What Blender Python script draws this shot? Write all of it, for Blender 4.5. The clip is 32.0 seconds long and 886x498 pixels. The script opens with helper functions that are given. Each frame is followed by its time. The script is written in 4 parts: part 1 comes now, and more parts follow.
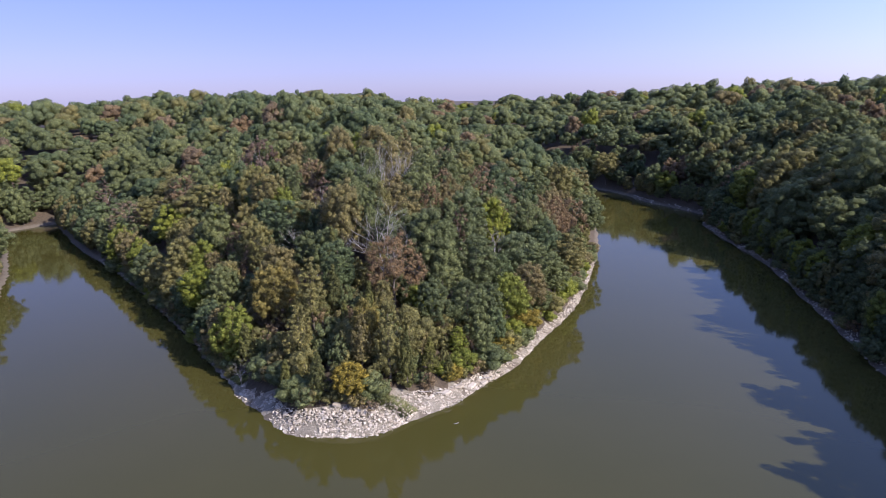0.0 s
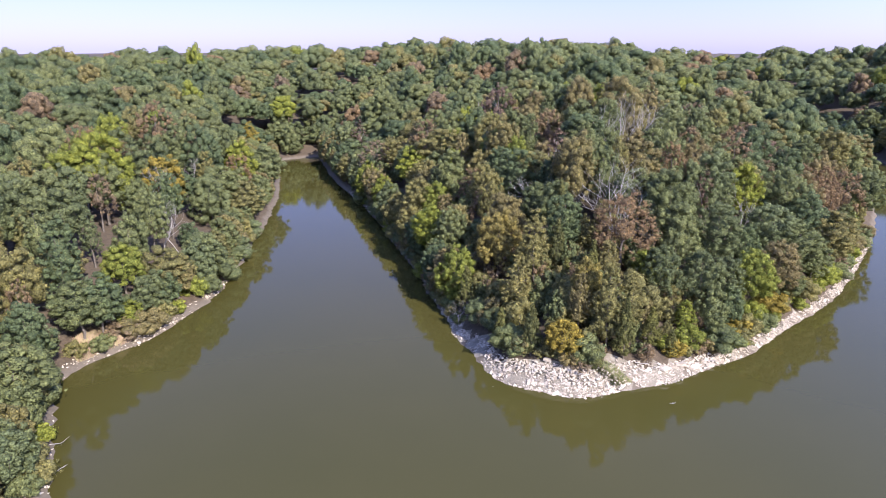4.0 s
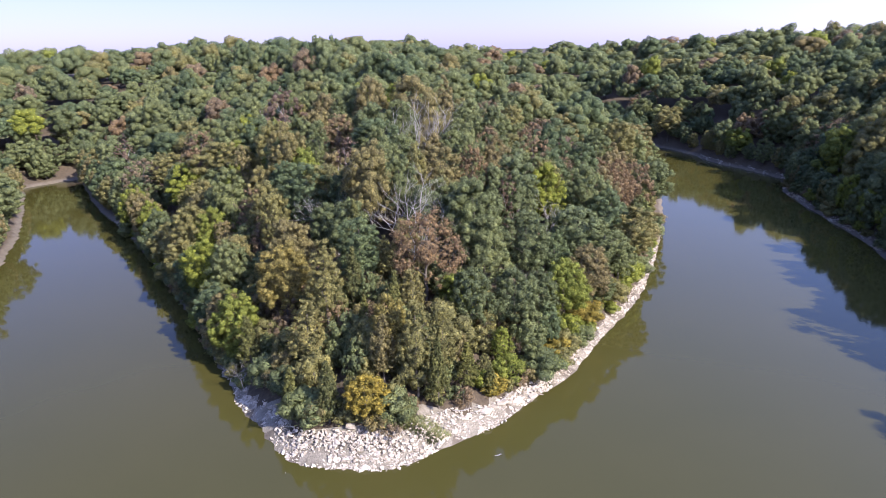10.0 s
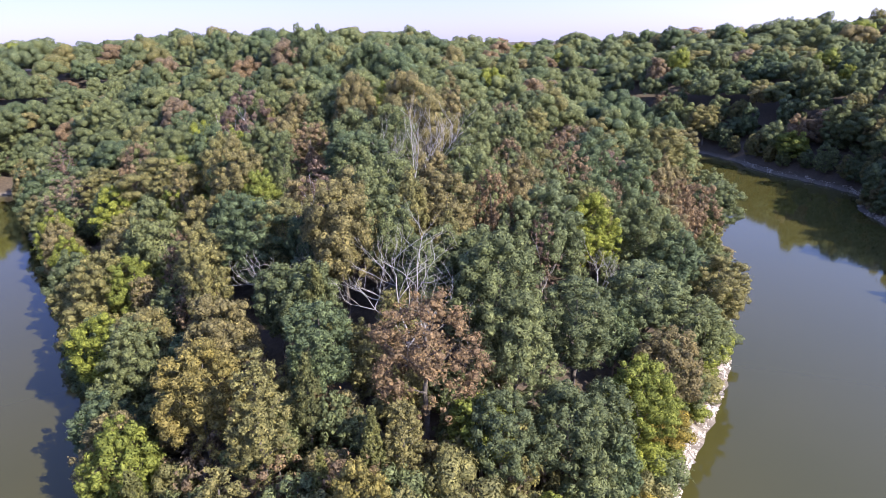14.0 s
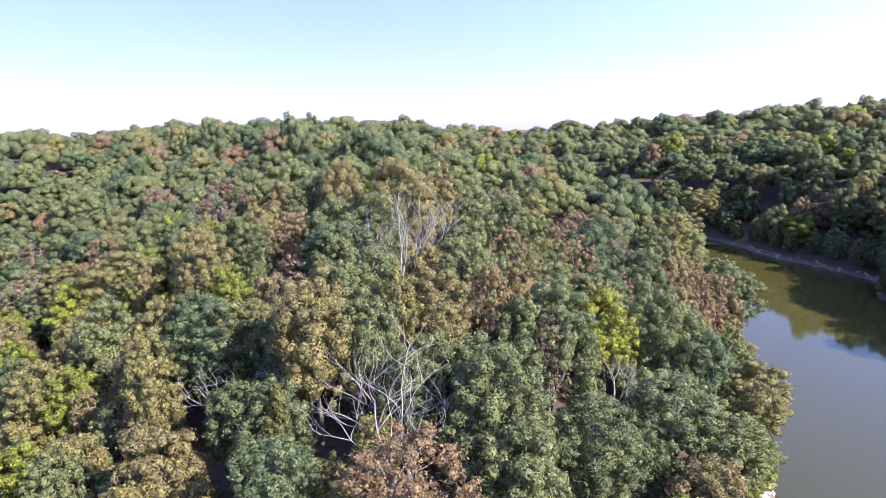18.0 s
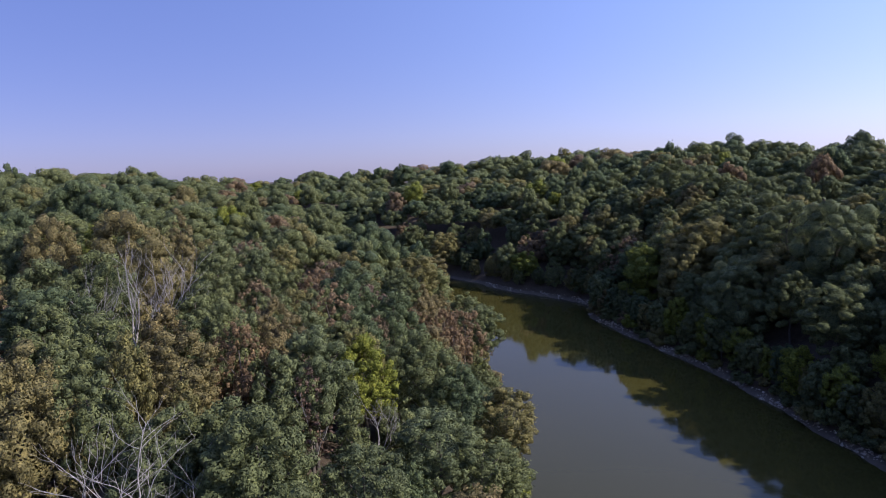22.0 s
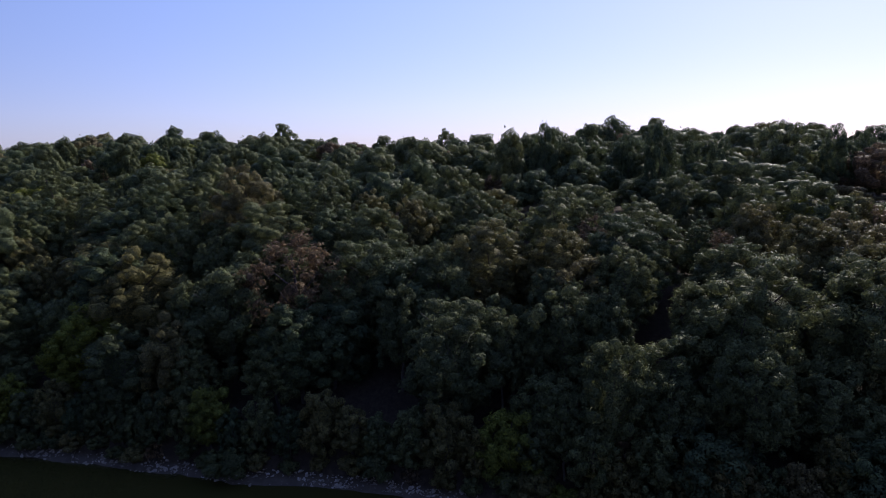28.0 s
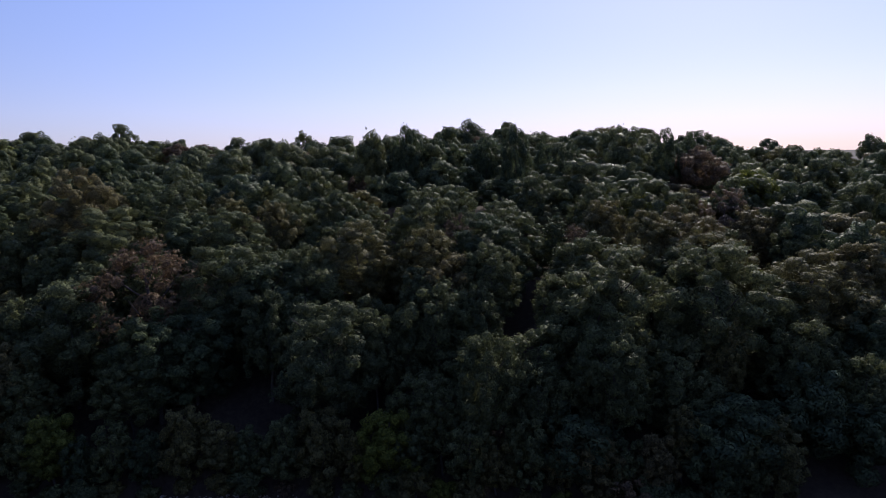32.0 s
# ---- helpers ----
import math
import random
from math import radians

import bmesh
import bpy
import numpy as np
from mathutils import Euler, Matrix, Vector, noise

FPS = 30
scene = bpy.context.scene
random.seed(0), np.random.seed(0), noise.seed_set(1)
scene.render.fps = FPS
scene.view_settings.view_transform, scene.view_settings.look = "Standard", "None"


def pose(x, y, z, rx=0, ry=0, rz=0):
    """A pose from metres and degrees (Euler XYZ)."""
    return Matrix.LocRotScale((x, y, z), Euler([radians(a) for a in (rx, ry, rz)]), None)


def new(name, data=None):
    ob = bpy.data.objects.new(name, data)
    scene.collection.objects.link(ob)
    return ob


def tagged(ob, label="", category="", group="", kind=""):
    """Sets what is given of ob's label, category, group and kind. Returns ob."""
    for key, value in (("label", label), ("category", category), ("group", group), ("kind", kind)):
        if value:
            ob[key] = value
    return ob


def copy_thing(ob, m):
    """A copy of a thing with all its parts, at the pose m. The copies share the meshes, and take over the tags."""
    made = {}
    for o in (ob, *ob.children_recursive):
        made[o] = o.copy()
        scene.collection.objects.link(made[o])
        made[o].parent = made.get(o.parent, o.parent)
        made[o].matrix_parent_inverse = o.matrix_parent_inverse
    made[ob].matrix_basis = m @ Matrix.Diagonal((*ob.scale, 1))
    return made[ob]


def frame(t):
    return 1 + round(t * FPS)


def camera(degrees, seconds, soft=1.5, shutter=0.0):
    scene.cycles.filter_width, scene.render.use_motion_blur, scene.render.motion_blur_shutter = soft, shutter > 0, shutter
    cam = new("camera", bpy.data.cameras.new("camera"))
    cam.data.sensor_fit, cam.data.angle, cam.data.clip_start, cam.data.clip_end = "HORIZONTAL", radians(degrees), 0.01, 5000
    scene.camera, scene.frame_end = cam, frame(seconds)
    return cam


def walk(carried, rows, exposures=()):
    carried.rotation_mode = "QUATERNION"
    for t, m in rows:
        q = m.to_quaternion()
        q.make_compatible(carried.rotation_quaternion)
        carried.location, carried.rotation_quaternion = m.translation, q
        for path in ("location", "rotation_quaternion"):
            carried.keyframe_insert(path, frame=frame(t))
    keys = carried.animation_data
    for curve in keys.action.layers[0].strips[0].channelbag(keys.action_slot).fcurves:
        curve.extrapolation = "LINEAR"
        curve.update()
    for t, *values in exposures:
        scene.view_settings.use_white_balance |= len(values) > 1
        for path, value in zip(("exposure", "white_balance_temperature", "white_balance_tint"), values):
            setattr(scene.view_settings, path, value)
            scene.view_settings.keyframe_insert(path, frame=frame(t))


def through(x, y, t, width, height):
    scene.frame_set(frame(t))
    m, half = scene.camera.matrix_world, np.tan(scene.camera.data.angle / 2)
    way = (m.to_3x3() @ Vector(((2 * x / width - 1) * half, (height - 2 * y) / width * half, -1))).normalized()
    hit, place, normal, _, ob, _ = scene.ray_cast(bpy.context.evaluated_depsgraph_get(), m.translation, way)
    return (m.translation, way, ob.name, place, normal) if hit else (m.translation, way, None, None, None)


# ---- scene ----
# the camera: seconds, place in metres, heading (left of north), pitch, roll in degrees
cam = camera(70.04, 32.0, soft=0.5)
ROWS = [
    (0.0, 0.00, -0.00, 40.00, 0.23, -13.48, -0.93),
    (0.5, -0.01, 0.34, 39.92, 0.31, -17.31, -0.91),
    (1.0, -0.16, 0.71, 39.85, 0.40, -17.53, -0.94),
    (1.5, -0.48, 0.98, 39.78, 3.41, -17.49, -0.79),
    (2.0, -0.75, 1.25, 39.70, 12.20, -17.42, -0.28),
    (2.5, -0.83, 1.70, 39.61, 17.75, -17.39, 0.01),
    (4.5, -0.53, 2.01, 39.46, 21.07, -17.53, -0.01),
    (5.0, -0.30, 2.08, 39.38, 15.72, -17.55, -0.38),
    (5.5, -0.16, 2.13, 39.27, 9.46, -17.59, -0.68),
    (6.0, 0.00, 2.29, 39.16, 6.76, -17.63, -0.86),
    (6.5, 0.19, 2.66, 39.07, 3.15, -17.74, -1.08),
    (7.0, 0.24, 3.62, 39.03, 2.28, -17.80, -1.16),
    (7.5, 0.35, 5.18, 39.04, 2.51, -17.74, -1.16),
    (8.0, 0.38, 7.09, 39.08, 2.39, -17.80, -1.15),
    (8.5, 0.38, 9.37, 39.16, 3.14, -17.82, -1.12),
    (9.0, 0.26, 11.96, 39.28, 4.14, -17.82, -1.04),
    (9.5, 0.09, 14.71, 39.39, 4.24, -17.79, -0.99),
    (10.0, -0.08, 17.70, 39.46, 4.31, -17.80, -0.96),
    (10.5, -0.25, 20.92, 39.49, 4.39, -17.87, -0.94),
    (11.0, -0.48, 24.30, 39.49, 4.44, -17.91, -0.93),
    (11.5, -0.79, 27.87, 39.44, 4.46, -18.02, -0.90),
    (12.0, -1.10, 31.62, 39.31, 4.48, -18.12, -0.88),
    (12.5, -1.49, 35.69, 39.09, 4.52, -18.24, -0.87),
    (13.0, -1.93, 40.11, 38.84, 4.48, -18.32, -0.93),
    (13.5, -2.44, 44.63, 38.60, 4.46, -18.36, -1.01),
    (14.0, -2.95, 48.71, 38.40, 4.47, -18.32, -1.07),
    (14.5, -3.24, 51.75, 38.28, 4.51, -18.19, -1.16),
    (16.5, -3.26, 57.22, 37.97, 4.33, -18.15, -1.36),
    (17.0, -3.21, 57.51, 37.87, 4.35, -19.99, -1.43),
    (17.5, -3.16, 57.77, 37.80, 4.16, -18.86, -1.47),
    (18.0, -3.12, 57.96, 37.74, 3.94, -10.76, -1.46),
    (18.5, -3.08, 58.15, 37.68, 3.86, -6.12, -1.41),
    (19.0, -3.05, 58.34, 37.62, 3.63, -6.11, -1.40),
    (19.5, -3.01, 58.53, 37.56, 1.48, -6.19, -1.48),
    (20.0, -2.97, 58.73, 37.51, -0.48, -6.23, -1.57),
    (20.5, -2.93, 58.92, 37.45, -4.20, -6.37, -1.70),
    (21.0, -2.89, 59.10, 37.39, -9.00, -6.52, -1.85),
    (21.5, -2.85, 59.28, 37.34, -14.07, -6.74, -2.00),
    (22.0, -2.81, 59.46, 37.28, -18.55, -6.89, -2.12),
    (22.5, -2.78, 59.63, 37.22, -22.99, -7.02, -2.18),
    (23.0, -2.74, 59.82, 37.17, -28.31, -7.20, -2.19),
    (23.5, -2.72, 60.00, 37.11, -34.49, -7.39, -2.17),
    (24.0, -2.69, 60.18, 37.05, -40.02, -7.58, -2.09),
    (24.5, -2.66, 60.36, 37.00, -44.91, -7.71, -2.02),
    (25.0, -2.63, 60.54, 36.94, -50.25, -7.88, -1.95),
    (25.5, -2.60, 60.70, 36.89, -56.40, -8.05, -1.85),
    (26.0, -2.57, 60.86, 36.83, -63.11, -8.20, -1.76),
    (26.5, -2.54, 61.02, 36.78, -69.61, -8.35, -1.70),
    (28.5, -2.42, 61.66, 36.56, -93.16, -8.86, -1.47),
    (29.0, -2.39, 61.82, 36.50, -97.00, -8.91, -1.44),
    (29.5, -2.36, 61.98, 36.45, -98.51, -8.92, -1.44),
    (30.0, -2.33, 62.14, 36.39, -99.27, -8.88, -1.47),
    (30.5, -2.30, 62.30, 36.34, -99.83, -8.84, -1.47),
    (31.0, -2.27, 62.45, 36.28, -100.22, -8.82, -1.49),
    (31.5, -2.24, 62.61, 36.23, -100.55, -8.78, -1.52),
    (32.0, -2.21, 62.77, 36.17, -100.92, -8.74, -1.51),
]
EXPOSURE = [(t, e, 6300, 15) for t, e in ((0.0, 1.0), (1.0, 1.4), (4.0, 1.55), (16.0, 1.7), (17.5, 1.9), (18.2, 1.9), (19.0, 1.4), (21.0, 0.65), (23.0, 0.5), (26.0, 0.25), (29.0, -0.2), (32.0, -0.25))]


def level_pose(x, y, z, yaw, pitch, roll):
    return Matrix.Translation((x, y, z)) @ (Euler((0, 0, radians(yaw))).to_matrix() @ Euler((radians(90 + pitch), 0, 0)).to_matrix()
                                            @ Euler((0, 0, radians(roll))).to_matrix()).to_4x4()


walk(cam, [(t, level_pose(*r)) for t, *r in ROWS], EXPOSURE)

# ---- light: a clear late-summer morning, the sun low over the eastern hillside ----
SUN_AZ, SUN_EL = 124.0, 34.0
world = bpy.data.worlds.new("sky")
scene.world = world
world.use_nodes = True
wn = world.node_tree
sky = wn.nodes.new("ShaderNodeTexSky")
sky.sky_type, sky.sun_disc = "NISHITA", False
sky.sun_elevation, sky.sun_rotation = radians(SUN_EL), radians(SUN_AZ)
sky.altitude, sky.air_density, sky.dust_density, sky.ozone_density = 150, 1.0, 0.6, 3.0
back = wn.nodes["Background"]
back.inputs["Strength"].default_value = 0.125
flat = wn.nodes.new("ShaderNodeGamma")  # a hazy sky, more even from zenith to horizon
flat.inputs["Gamma"].default_value = 0.5
wn.links.new(sky.outputs[0], flat.inputs["Color"])
haze = wn.nodes.new("ShaderNodeMix")
haze.data_type, haze.blend_type = "RGBA", "MULTIPLY"
haze.inputs[0].default_value = 1.0
haze.inputs[7].default_value = (0.95, 0.925, 1.6, 1)
vivid = wn.nodes.new("ShaderNodeHueSaturation")
vivid.inputs["Saturation"].default_value = 1.35
wn.links.new(flat.outputs[0], vivid.inputs["Color"])
wn.links.new(vivid.outputs[0], haze.inputs[6])
# the broad aureole of haze round the sun
aim = wn.nodes.new("ShaderNodeTexCoord")
toward = wn.nodes.new("ShaderNodeVectorMath")
toward.operation = "DOT_PRODUCT"
wn.links.new(aim.outputs["Generated"], toward.inputs[0])
toward.inputs[1].default_value = (math.sin(radians(SUN_AZ)) * math.cos(radians(SUN_EL)), math.cos(radians(SUN_AZ)) * math.cos(radians(SUN_EL)), math.sin(radians(SUN_EL)))
fade = wn.nodes.new("ShaderNodeMapRange")
fade.interpolation_type = "SMOOTHSTEP"
fade.inputs["From Min"].default_value, fade.inputs["From Max"].default_value = -0.6, 1.0
wn.links.new(toward.outputs["Value"], fade.inputs["Value"])
aureole = wn.nodes.new("ShaderNodeMix")
aureole.data_type, aureole.blend_type = "RGBA", "MULTIPLY"
aureole.inputs[7].default_value = (2.75, 2.8, 2.3, 1)
wn.links.new(fade.outputs[0], aureole.inputs[0])
wn.links.new(haze.outputs[2], aureole.inputs[6])
wn.links.new(aureole.outputs[2], back.inputs[0])
sun_data = bpy.data.lights.new("sun", "SUN")
sun_data.energy, sun_data.angle, sun_data.color = 5.0, radians(0.5), (1.0, 0.94, 0.84)
sun = new("sun", sun_data)
az, el = radians(SUN_AZ), radians(SUN_EL)
SUN_DIR = Vector((math.sin(az) * math.cos(el), math.cos(az) * math.cos(el), math.sin(el)))
sun.rotation_euler = SUN_DIR.to_track_quat("Z", "Y").to_euler()

rng = np.random.default_rng(7)


# ---- materials ----
def material(name):
    m = bpy.data.materials.new(name)
    m.use_nodes = True
    t = m.node_tree
    return m, t, t.nodes["Principled BSDF"]


def node(t, kind, **props):
    n = t.nodes.new("ShaderNode" + kind)
    for k, v in props.items():
        n.inputs[k].default_value = v
    return n


def ramp(t, fac, stops):
    r = t.nodes.new("ShaderNodeValToRGB")
    while len(r.color_ramp.elements) < len(stops):
        r.color_ramp.elements.new(0.5)
    for e, (p, c) in zip(r.color_ramp.elements, stops):
        e.position, e.color = p, (*c, 1)
    t.links.new(fac, r.inputs[0])
    return r.outputs[0]


def mix(t, fac, a, b, how="MIX"):
    m = t.nodes.new("ShaderNodeMix")
    m.data_type, m.blend_type = "RGBA", how
    for socket, v in ((m.inputs[0], fac), (m.inputs[6], a), (m.inputs[7], b)):
        if hasattr(v, "is_output"):
            t.links.new(v, socket)
        else:
            socket.default_value = v if isinstance(v, (int, float)) else (*v, 1)
    return m.outputs[2]


def noise_of(t, coords, scale, detail=3.0, rough=0.6):
    n = node(t, "TexNoise", Scale=scale, Detail=detail, Roughness=rough)
    t.links.new(coords, n.inputs["Vector"])
    return n.outputs["Fac"]


def leaf_material(name, stops, joined=False, rough=0.5, through=0.28):
    """Foliage whose colour runs along stops from tree to tree, with patches and leaf-to-leaf change."""
    m, t, b = material(name)
    geo = t.nodes.new("ShaderNodeNewGeometry")
    if joined:
        a = t.nodes.new("ShaderNodeAttribute")
        a.attribute_name = "tint"
        pick = a.outputs["Fac"]
    else:
        pick = t.nodes.new("ShaderNodeObjectInfo").outputs["Random"]
    tree = ramp(t, pick, stops)
    patch = noise_of(t, geo.outputs["Position"], 0.55, 3.0)
    leafy = ramp(t, patch, [(0.32, (0.88, 0.90, 0.90)), (0.5, (1.0, 1.0, 1.0)), (0.7, (1.12, 1.09, 1.0))])
    c = mix(t, 1.0, tree, leafy, "MULTIPLY")
    tuft = ramp(t, noise_of(t, geo.outputs["Position"], 1.0 if joined else 1.7, 2.0, 0.55), [(0.36, (0.72, 0.75, 0.78)), (0.5, (1.0, 1.0, 1.0)), (0.64, (1.26, 1.24, 1.14))])
    c = mix(t, 1.0, c, tuft, "MULTIPLY")
    isl = ramp(t, geo.outputs["Random Per Island"], [(0.0, (0.88, 0.89, 0.9)), (1.0, (1.12, 1.12, 1.06))])
    c = mix(t, 1.0, c, isl, "MULTIPLY")
    t.links.new(c, b.inputs["Base Color"])
    b.inputs["Roughness"].default_value = rough
    b.inputs["Specular IOR Level"].default_value = 0.05
    fine = ramp(t, noise_of(t, geo.outputs["Position"], 2.8 if joined else 5.0, 3.0, 0.7), [(0.36, (0.5, 0.53, 0.56)), (0.5, (0.98, 0.98, 0.98)), (0.64, (1.5, 1.46, 1.36))])
    relief = node(t, "Bump", Strength=0.8, Distance=0.30 if joined else 0.2)
    t.links.new(noise_of(t, geo.outputs["Position"], 1.9 if joined else 3.2, 3.0, 0.65), relief.inputs["Height"])
    t.links.new(relief.outputs[0], b.inputs["Normal"])
    c = mix(t, 1.0, c, fine, "MULTIPLY")
    t.links.new(c, b.inputs["Base Color"])
    tr = t.nodes.new("ShaderNodeBsdfTranslucent")
    t.links.new(c, tr.inputs["Color"])
    mx = t.nodes.new("ShaderNodeMixShader")
    mx.inputs[0].default_value = through
    t.links.new(b.outputs[0], mx.inputs[1])
    t.links.new(tr.outputs[0], mx.inputs[2])
    last = mx.outputs[0]
    # gaps between the leaves of a spray
    n = noise_of(t, geo.outputs["Position"], 4.4 if joined else 6.2, 2.5, 0.62)
    cut = node(t, "Math")
    cut.operation = "GREATER_THAN"
    cut.inputs[1].default_value = 0.485
    t.links.new(n, cut.inputs[0])
    clear = t.nodes.new("ShaderNodeBsdfTransparent")
    spray = t.nodes.new("ShaderNodeMixShader")
    t.links.new(cut.outputs[0], spray.inputs[0])
    t.links.new(clear.outputs[0], spray.inputs[1])
    t.links.new(last, spray.inputs[2])
    last = spray.outputs[0]
    t.links.new(last, t.nodes["Material Output"].inputs["Surface"])
    return m


STOPS = {  # light thrown back and light let through together
    "green": [(0.0, (0.090, 0.105, 0.055)), (0.3, (0.105, 0.119, 0.057)), (0.55, (0.116, 0.129, 0.061)), (0.8, (0.129, 0.140, 0.065)), (1.0, (0.105, 0.124, 0.066))],
    "deep": [(0.0, (0.071, 0.092, 0.051)), (0.5, (0.082, 0.104, 0.056)), (1.0, (0.092, 0.114, 0.058))],
    "olive": [(0.0, (0.137, 0.128, 0.058)), (0.5, (0.156, 0.140, 0.059)), (1.0, (0.152, 0.122, 0.066))],
    "gold_olive": [(0.0, (0.168, 0.136, 0.051)), (1.0, (0.174, 0.145, 0.052))],
    "gold": [(0.0, (0.191, 0.147, 0.037)), (1.0, (0.216, 0.165, 0.038))],
    "lime": [(0.0, (0.135, 0.150, 0.038)), (1.0, (0.165, 0.178, 0.036))],
    "russet": [(0.0, (0.157, 0.114, 0.076)), (0.5, (0.166, 0.112, 0.068)), (1.0, (0.150, 0.114, 0.083))],
    "mauve": [(0.0, (0.129, 0.092, 0.077)), (1.0, (0.143, 0.096, 0.077))],
    "cedar": [(0.0, (0.088, 0.091, 0.041)), (0.6, (0.107, 0.107, 0.043)), (1.0, (0.122, 0.119, 0.041))],
}
LEAF = {k: leaf_material("leaves_" + k, v) for k, v in STOPS.items()}
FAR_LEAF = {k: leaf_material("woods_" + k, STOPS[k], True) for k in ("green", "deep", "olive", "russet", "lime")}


def bark_material(name, dark, light):
    m, t, b = material(name)
    geo = t.nodes.new("ShaderNodeNewGeometry")
    f = noise_of(t, geo.outputs["Position"], 4.0, 5.0)
    t.links.new(ramp(t, f, [(0.3, dark), (0.7, light)]), b.inputs["Base Color"])
    b.inputs["Roughness"].default_value = 0.9
    bump = node(t, "Bump", Strength=0.5, Distance=0.03)
    t.links.new(noise_of(t, geo.outputs["Position"], 22.0, 4.0), bump.inputs["Height"])
    t.links.new(bump.outputs[0], b.inputs["Normal"])
    return m


BARK = bark_material("bark", (0.045, 0.036, 0.03), (0.12, 0.10, 0.085))
DEADWOOD = bark_material("dead_wood", (0.17, 0.155, 0.15), (0.32, 0.295, 0.285))


def ground_material():
    m, t, b = material("forest_floor")
    geo = t.nodes.new("ShaderNodeNewGeometry")
    pos = geo.outputs["Position"]
    litter = ramp(t, noise_of(t, pos, 1.6, 6.0, 0.7), [(0.25, (0.022, 0.015, 0.009)), (0.5, (0.052, 0.036, 0.022)), (0.75, (0.09, 0.066, 0.042))])
    mud = ramp(t, noise_of(t, pos, 0.9, 6.0, 0.65), [(0.3, (0.065, 0.05, 0.038)), (0.7, (0.12, 0.098, 0.075))])
    sep = t.nodes.new("ShaderNodeSeparateXYZ")
    t.links.new(pos, sep.inputs[0])
    rng_ = t.nodes.new("ShaderNodeMapRange")
    rng_.inputs["From Min"].default_value, rng_.inputs["From Max"].default_value = 0.4, 0.9
    t.links.new(sep.outputs["Z"], rng_.inputs["Value"])
    t.links.new(mix(t, rng_.outputs[0], mud, litter), b.inputs["Base Color"])
    b.inputs["Roughness"].default_value = 0.95
    bump = node(t, "Bump", Strength=0.8, Distance=0.15)
    t.links.new(noise_of(t, pos, 3.0, 6.0, 0.7), bump.inputs["Height"])
    t.links.new(bump.outputs[0], b.inputs["Normal"])
    return m


def water_material():
    m, t, b = material("lake_water")
    geo = t.nodes.new("ShaderNodeNewGeometry")
    pos = geo.outputs["Position"]
    c = ramp(t, noise_of(t, pos, 0.03, 3.0), [(0.3, (0.039, 0.036, 0.010)), (0.7, (0.045, 0.040, 0.012))])
    t.links.new(c, b.inputs["Base Color"])
    b.inputs["Roughness"].default_value = 0.05
    b.inputs["IOR"].default_value = 1.34
    bump = node(t, "Bump", Strength=0.05, Distance=0.05)
    t.links.new(noise_of(t, pos, 1.3, 3.0), bump.inputs["Height"])
    t.links.new(bump.outputs[0], b.inputs["Normal"])
    return m


def stone_material():
    m, t, b = material("limestone")
    geo = t.nodes.new("ShaderNodeNewGeometry")
    pos = geo.outputs["Position"]
    info = t.nodes.new("ShaderNodeObjectInfo")
    add = node(t, "Math")
    t.links.new(geo.outputs["Random Per Island"], add.inputs[0])
    t.links.new(info.outputs["Random"], add.inputs[1])
    frac = t.nodes.new("ShaderNodeMath")
    frac.operation = "FRACT"
    t.links.new(add.outputs[0], frac.inputs[0])
    base = ramp(t, frac.outputs[0], [(0.0, (0.24, 0.20, 0.16)), (0.4, (0.35, 0.305, 0.255)), (1.0, (0.43, 0.385, 0.335))])
    stain = ramp(t, noise_of(t, pos, 5.0, 6.0, 0.7), [(0.3, (0.62, 0.56, 0.48)), (0.55, (1, 1, 1))])
    t.links.new(mix(t, 1.0, base, stain, "MULTIPLY"), b.inputs["Base Color"])
    b.inputs["Roughness"].default_value = 0.9
    bump = node(t, "Bump", Strength=0.5, Distance=0.02)
    t.links.new(noise_of(t, pos, 14.0, 5.0), bump.inputs["Height"])
    t.links.new(bump.outputs[0], b.inputs["Normal"])
    return m


def gravel_material():
    m, t, b = material("shore_gravel")
    geo = t.nodes.new("ShaderNodeNewGeometry")
    pos = geo.outputs["Position"]
    c = ramp(t, noise_of(t, pos, 7.0, 6.0, 0.75), [(0.25, (0.06, 0.045, 0.035)), (0.5, (0.18, 0.155, 0.125)), (0.75, (0.28, 0.25, 0.21))])
    c2 = ramp(t, noise_of(t, pos, 0.6, 4.0), [(0.3, (0.55, 0.52, 0.45)), (0.6, (1, 1, 1))])
    t.links.new(mix(t, 1.0, c, c2, "MULTIPLY"), b.inputs["Base Color"])
    b.inputs["Roughness"].default_value = 0.95
    bump = node(t, "Bump", Strength=1.0, Distance=0.1)
    t.links.new(noise_of(t, pos, 9.0, 5.0, 0.7), bump.inputs["Height"])
    t.links.new(bump.outputs[0], b.inputs["Normal"])
    return m


GROUND, WATER, STONE, GRAVEL = ground_material(), water_material(), stone_material(), gravel_material()

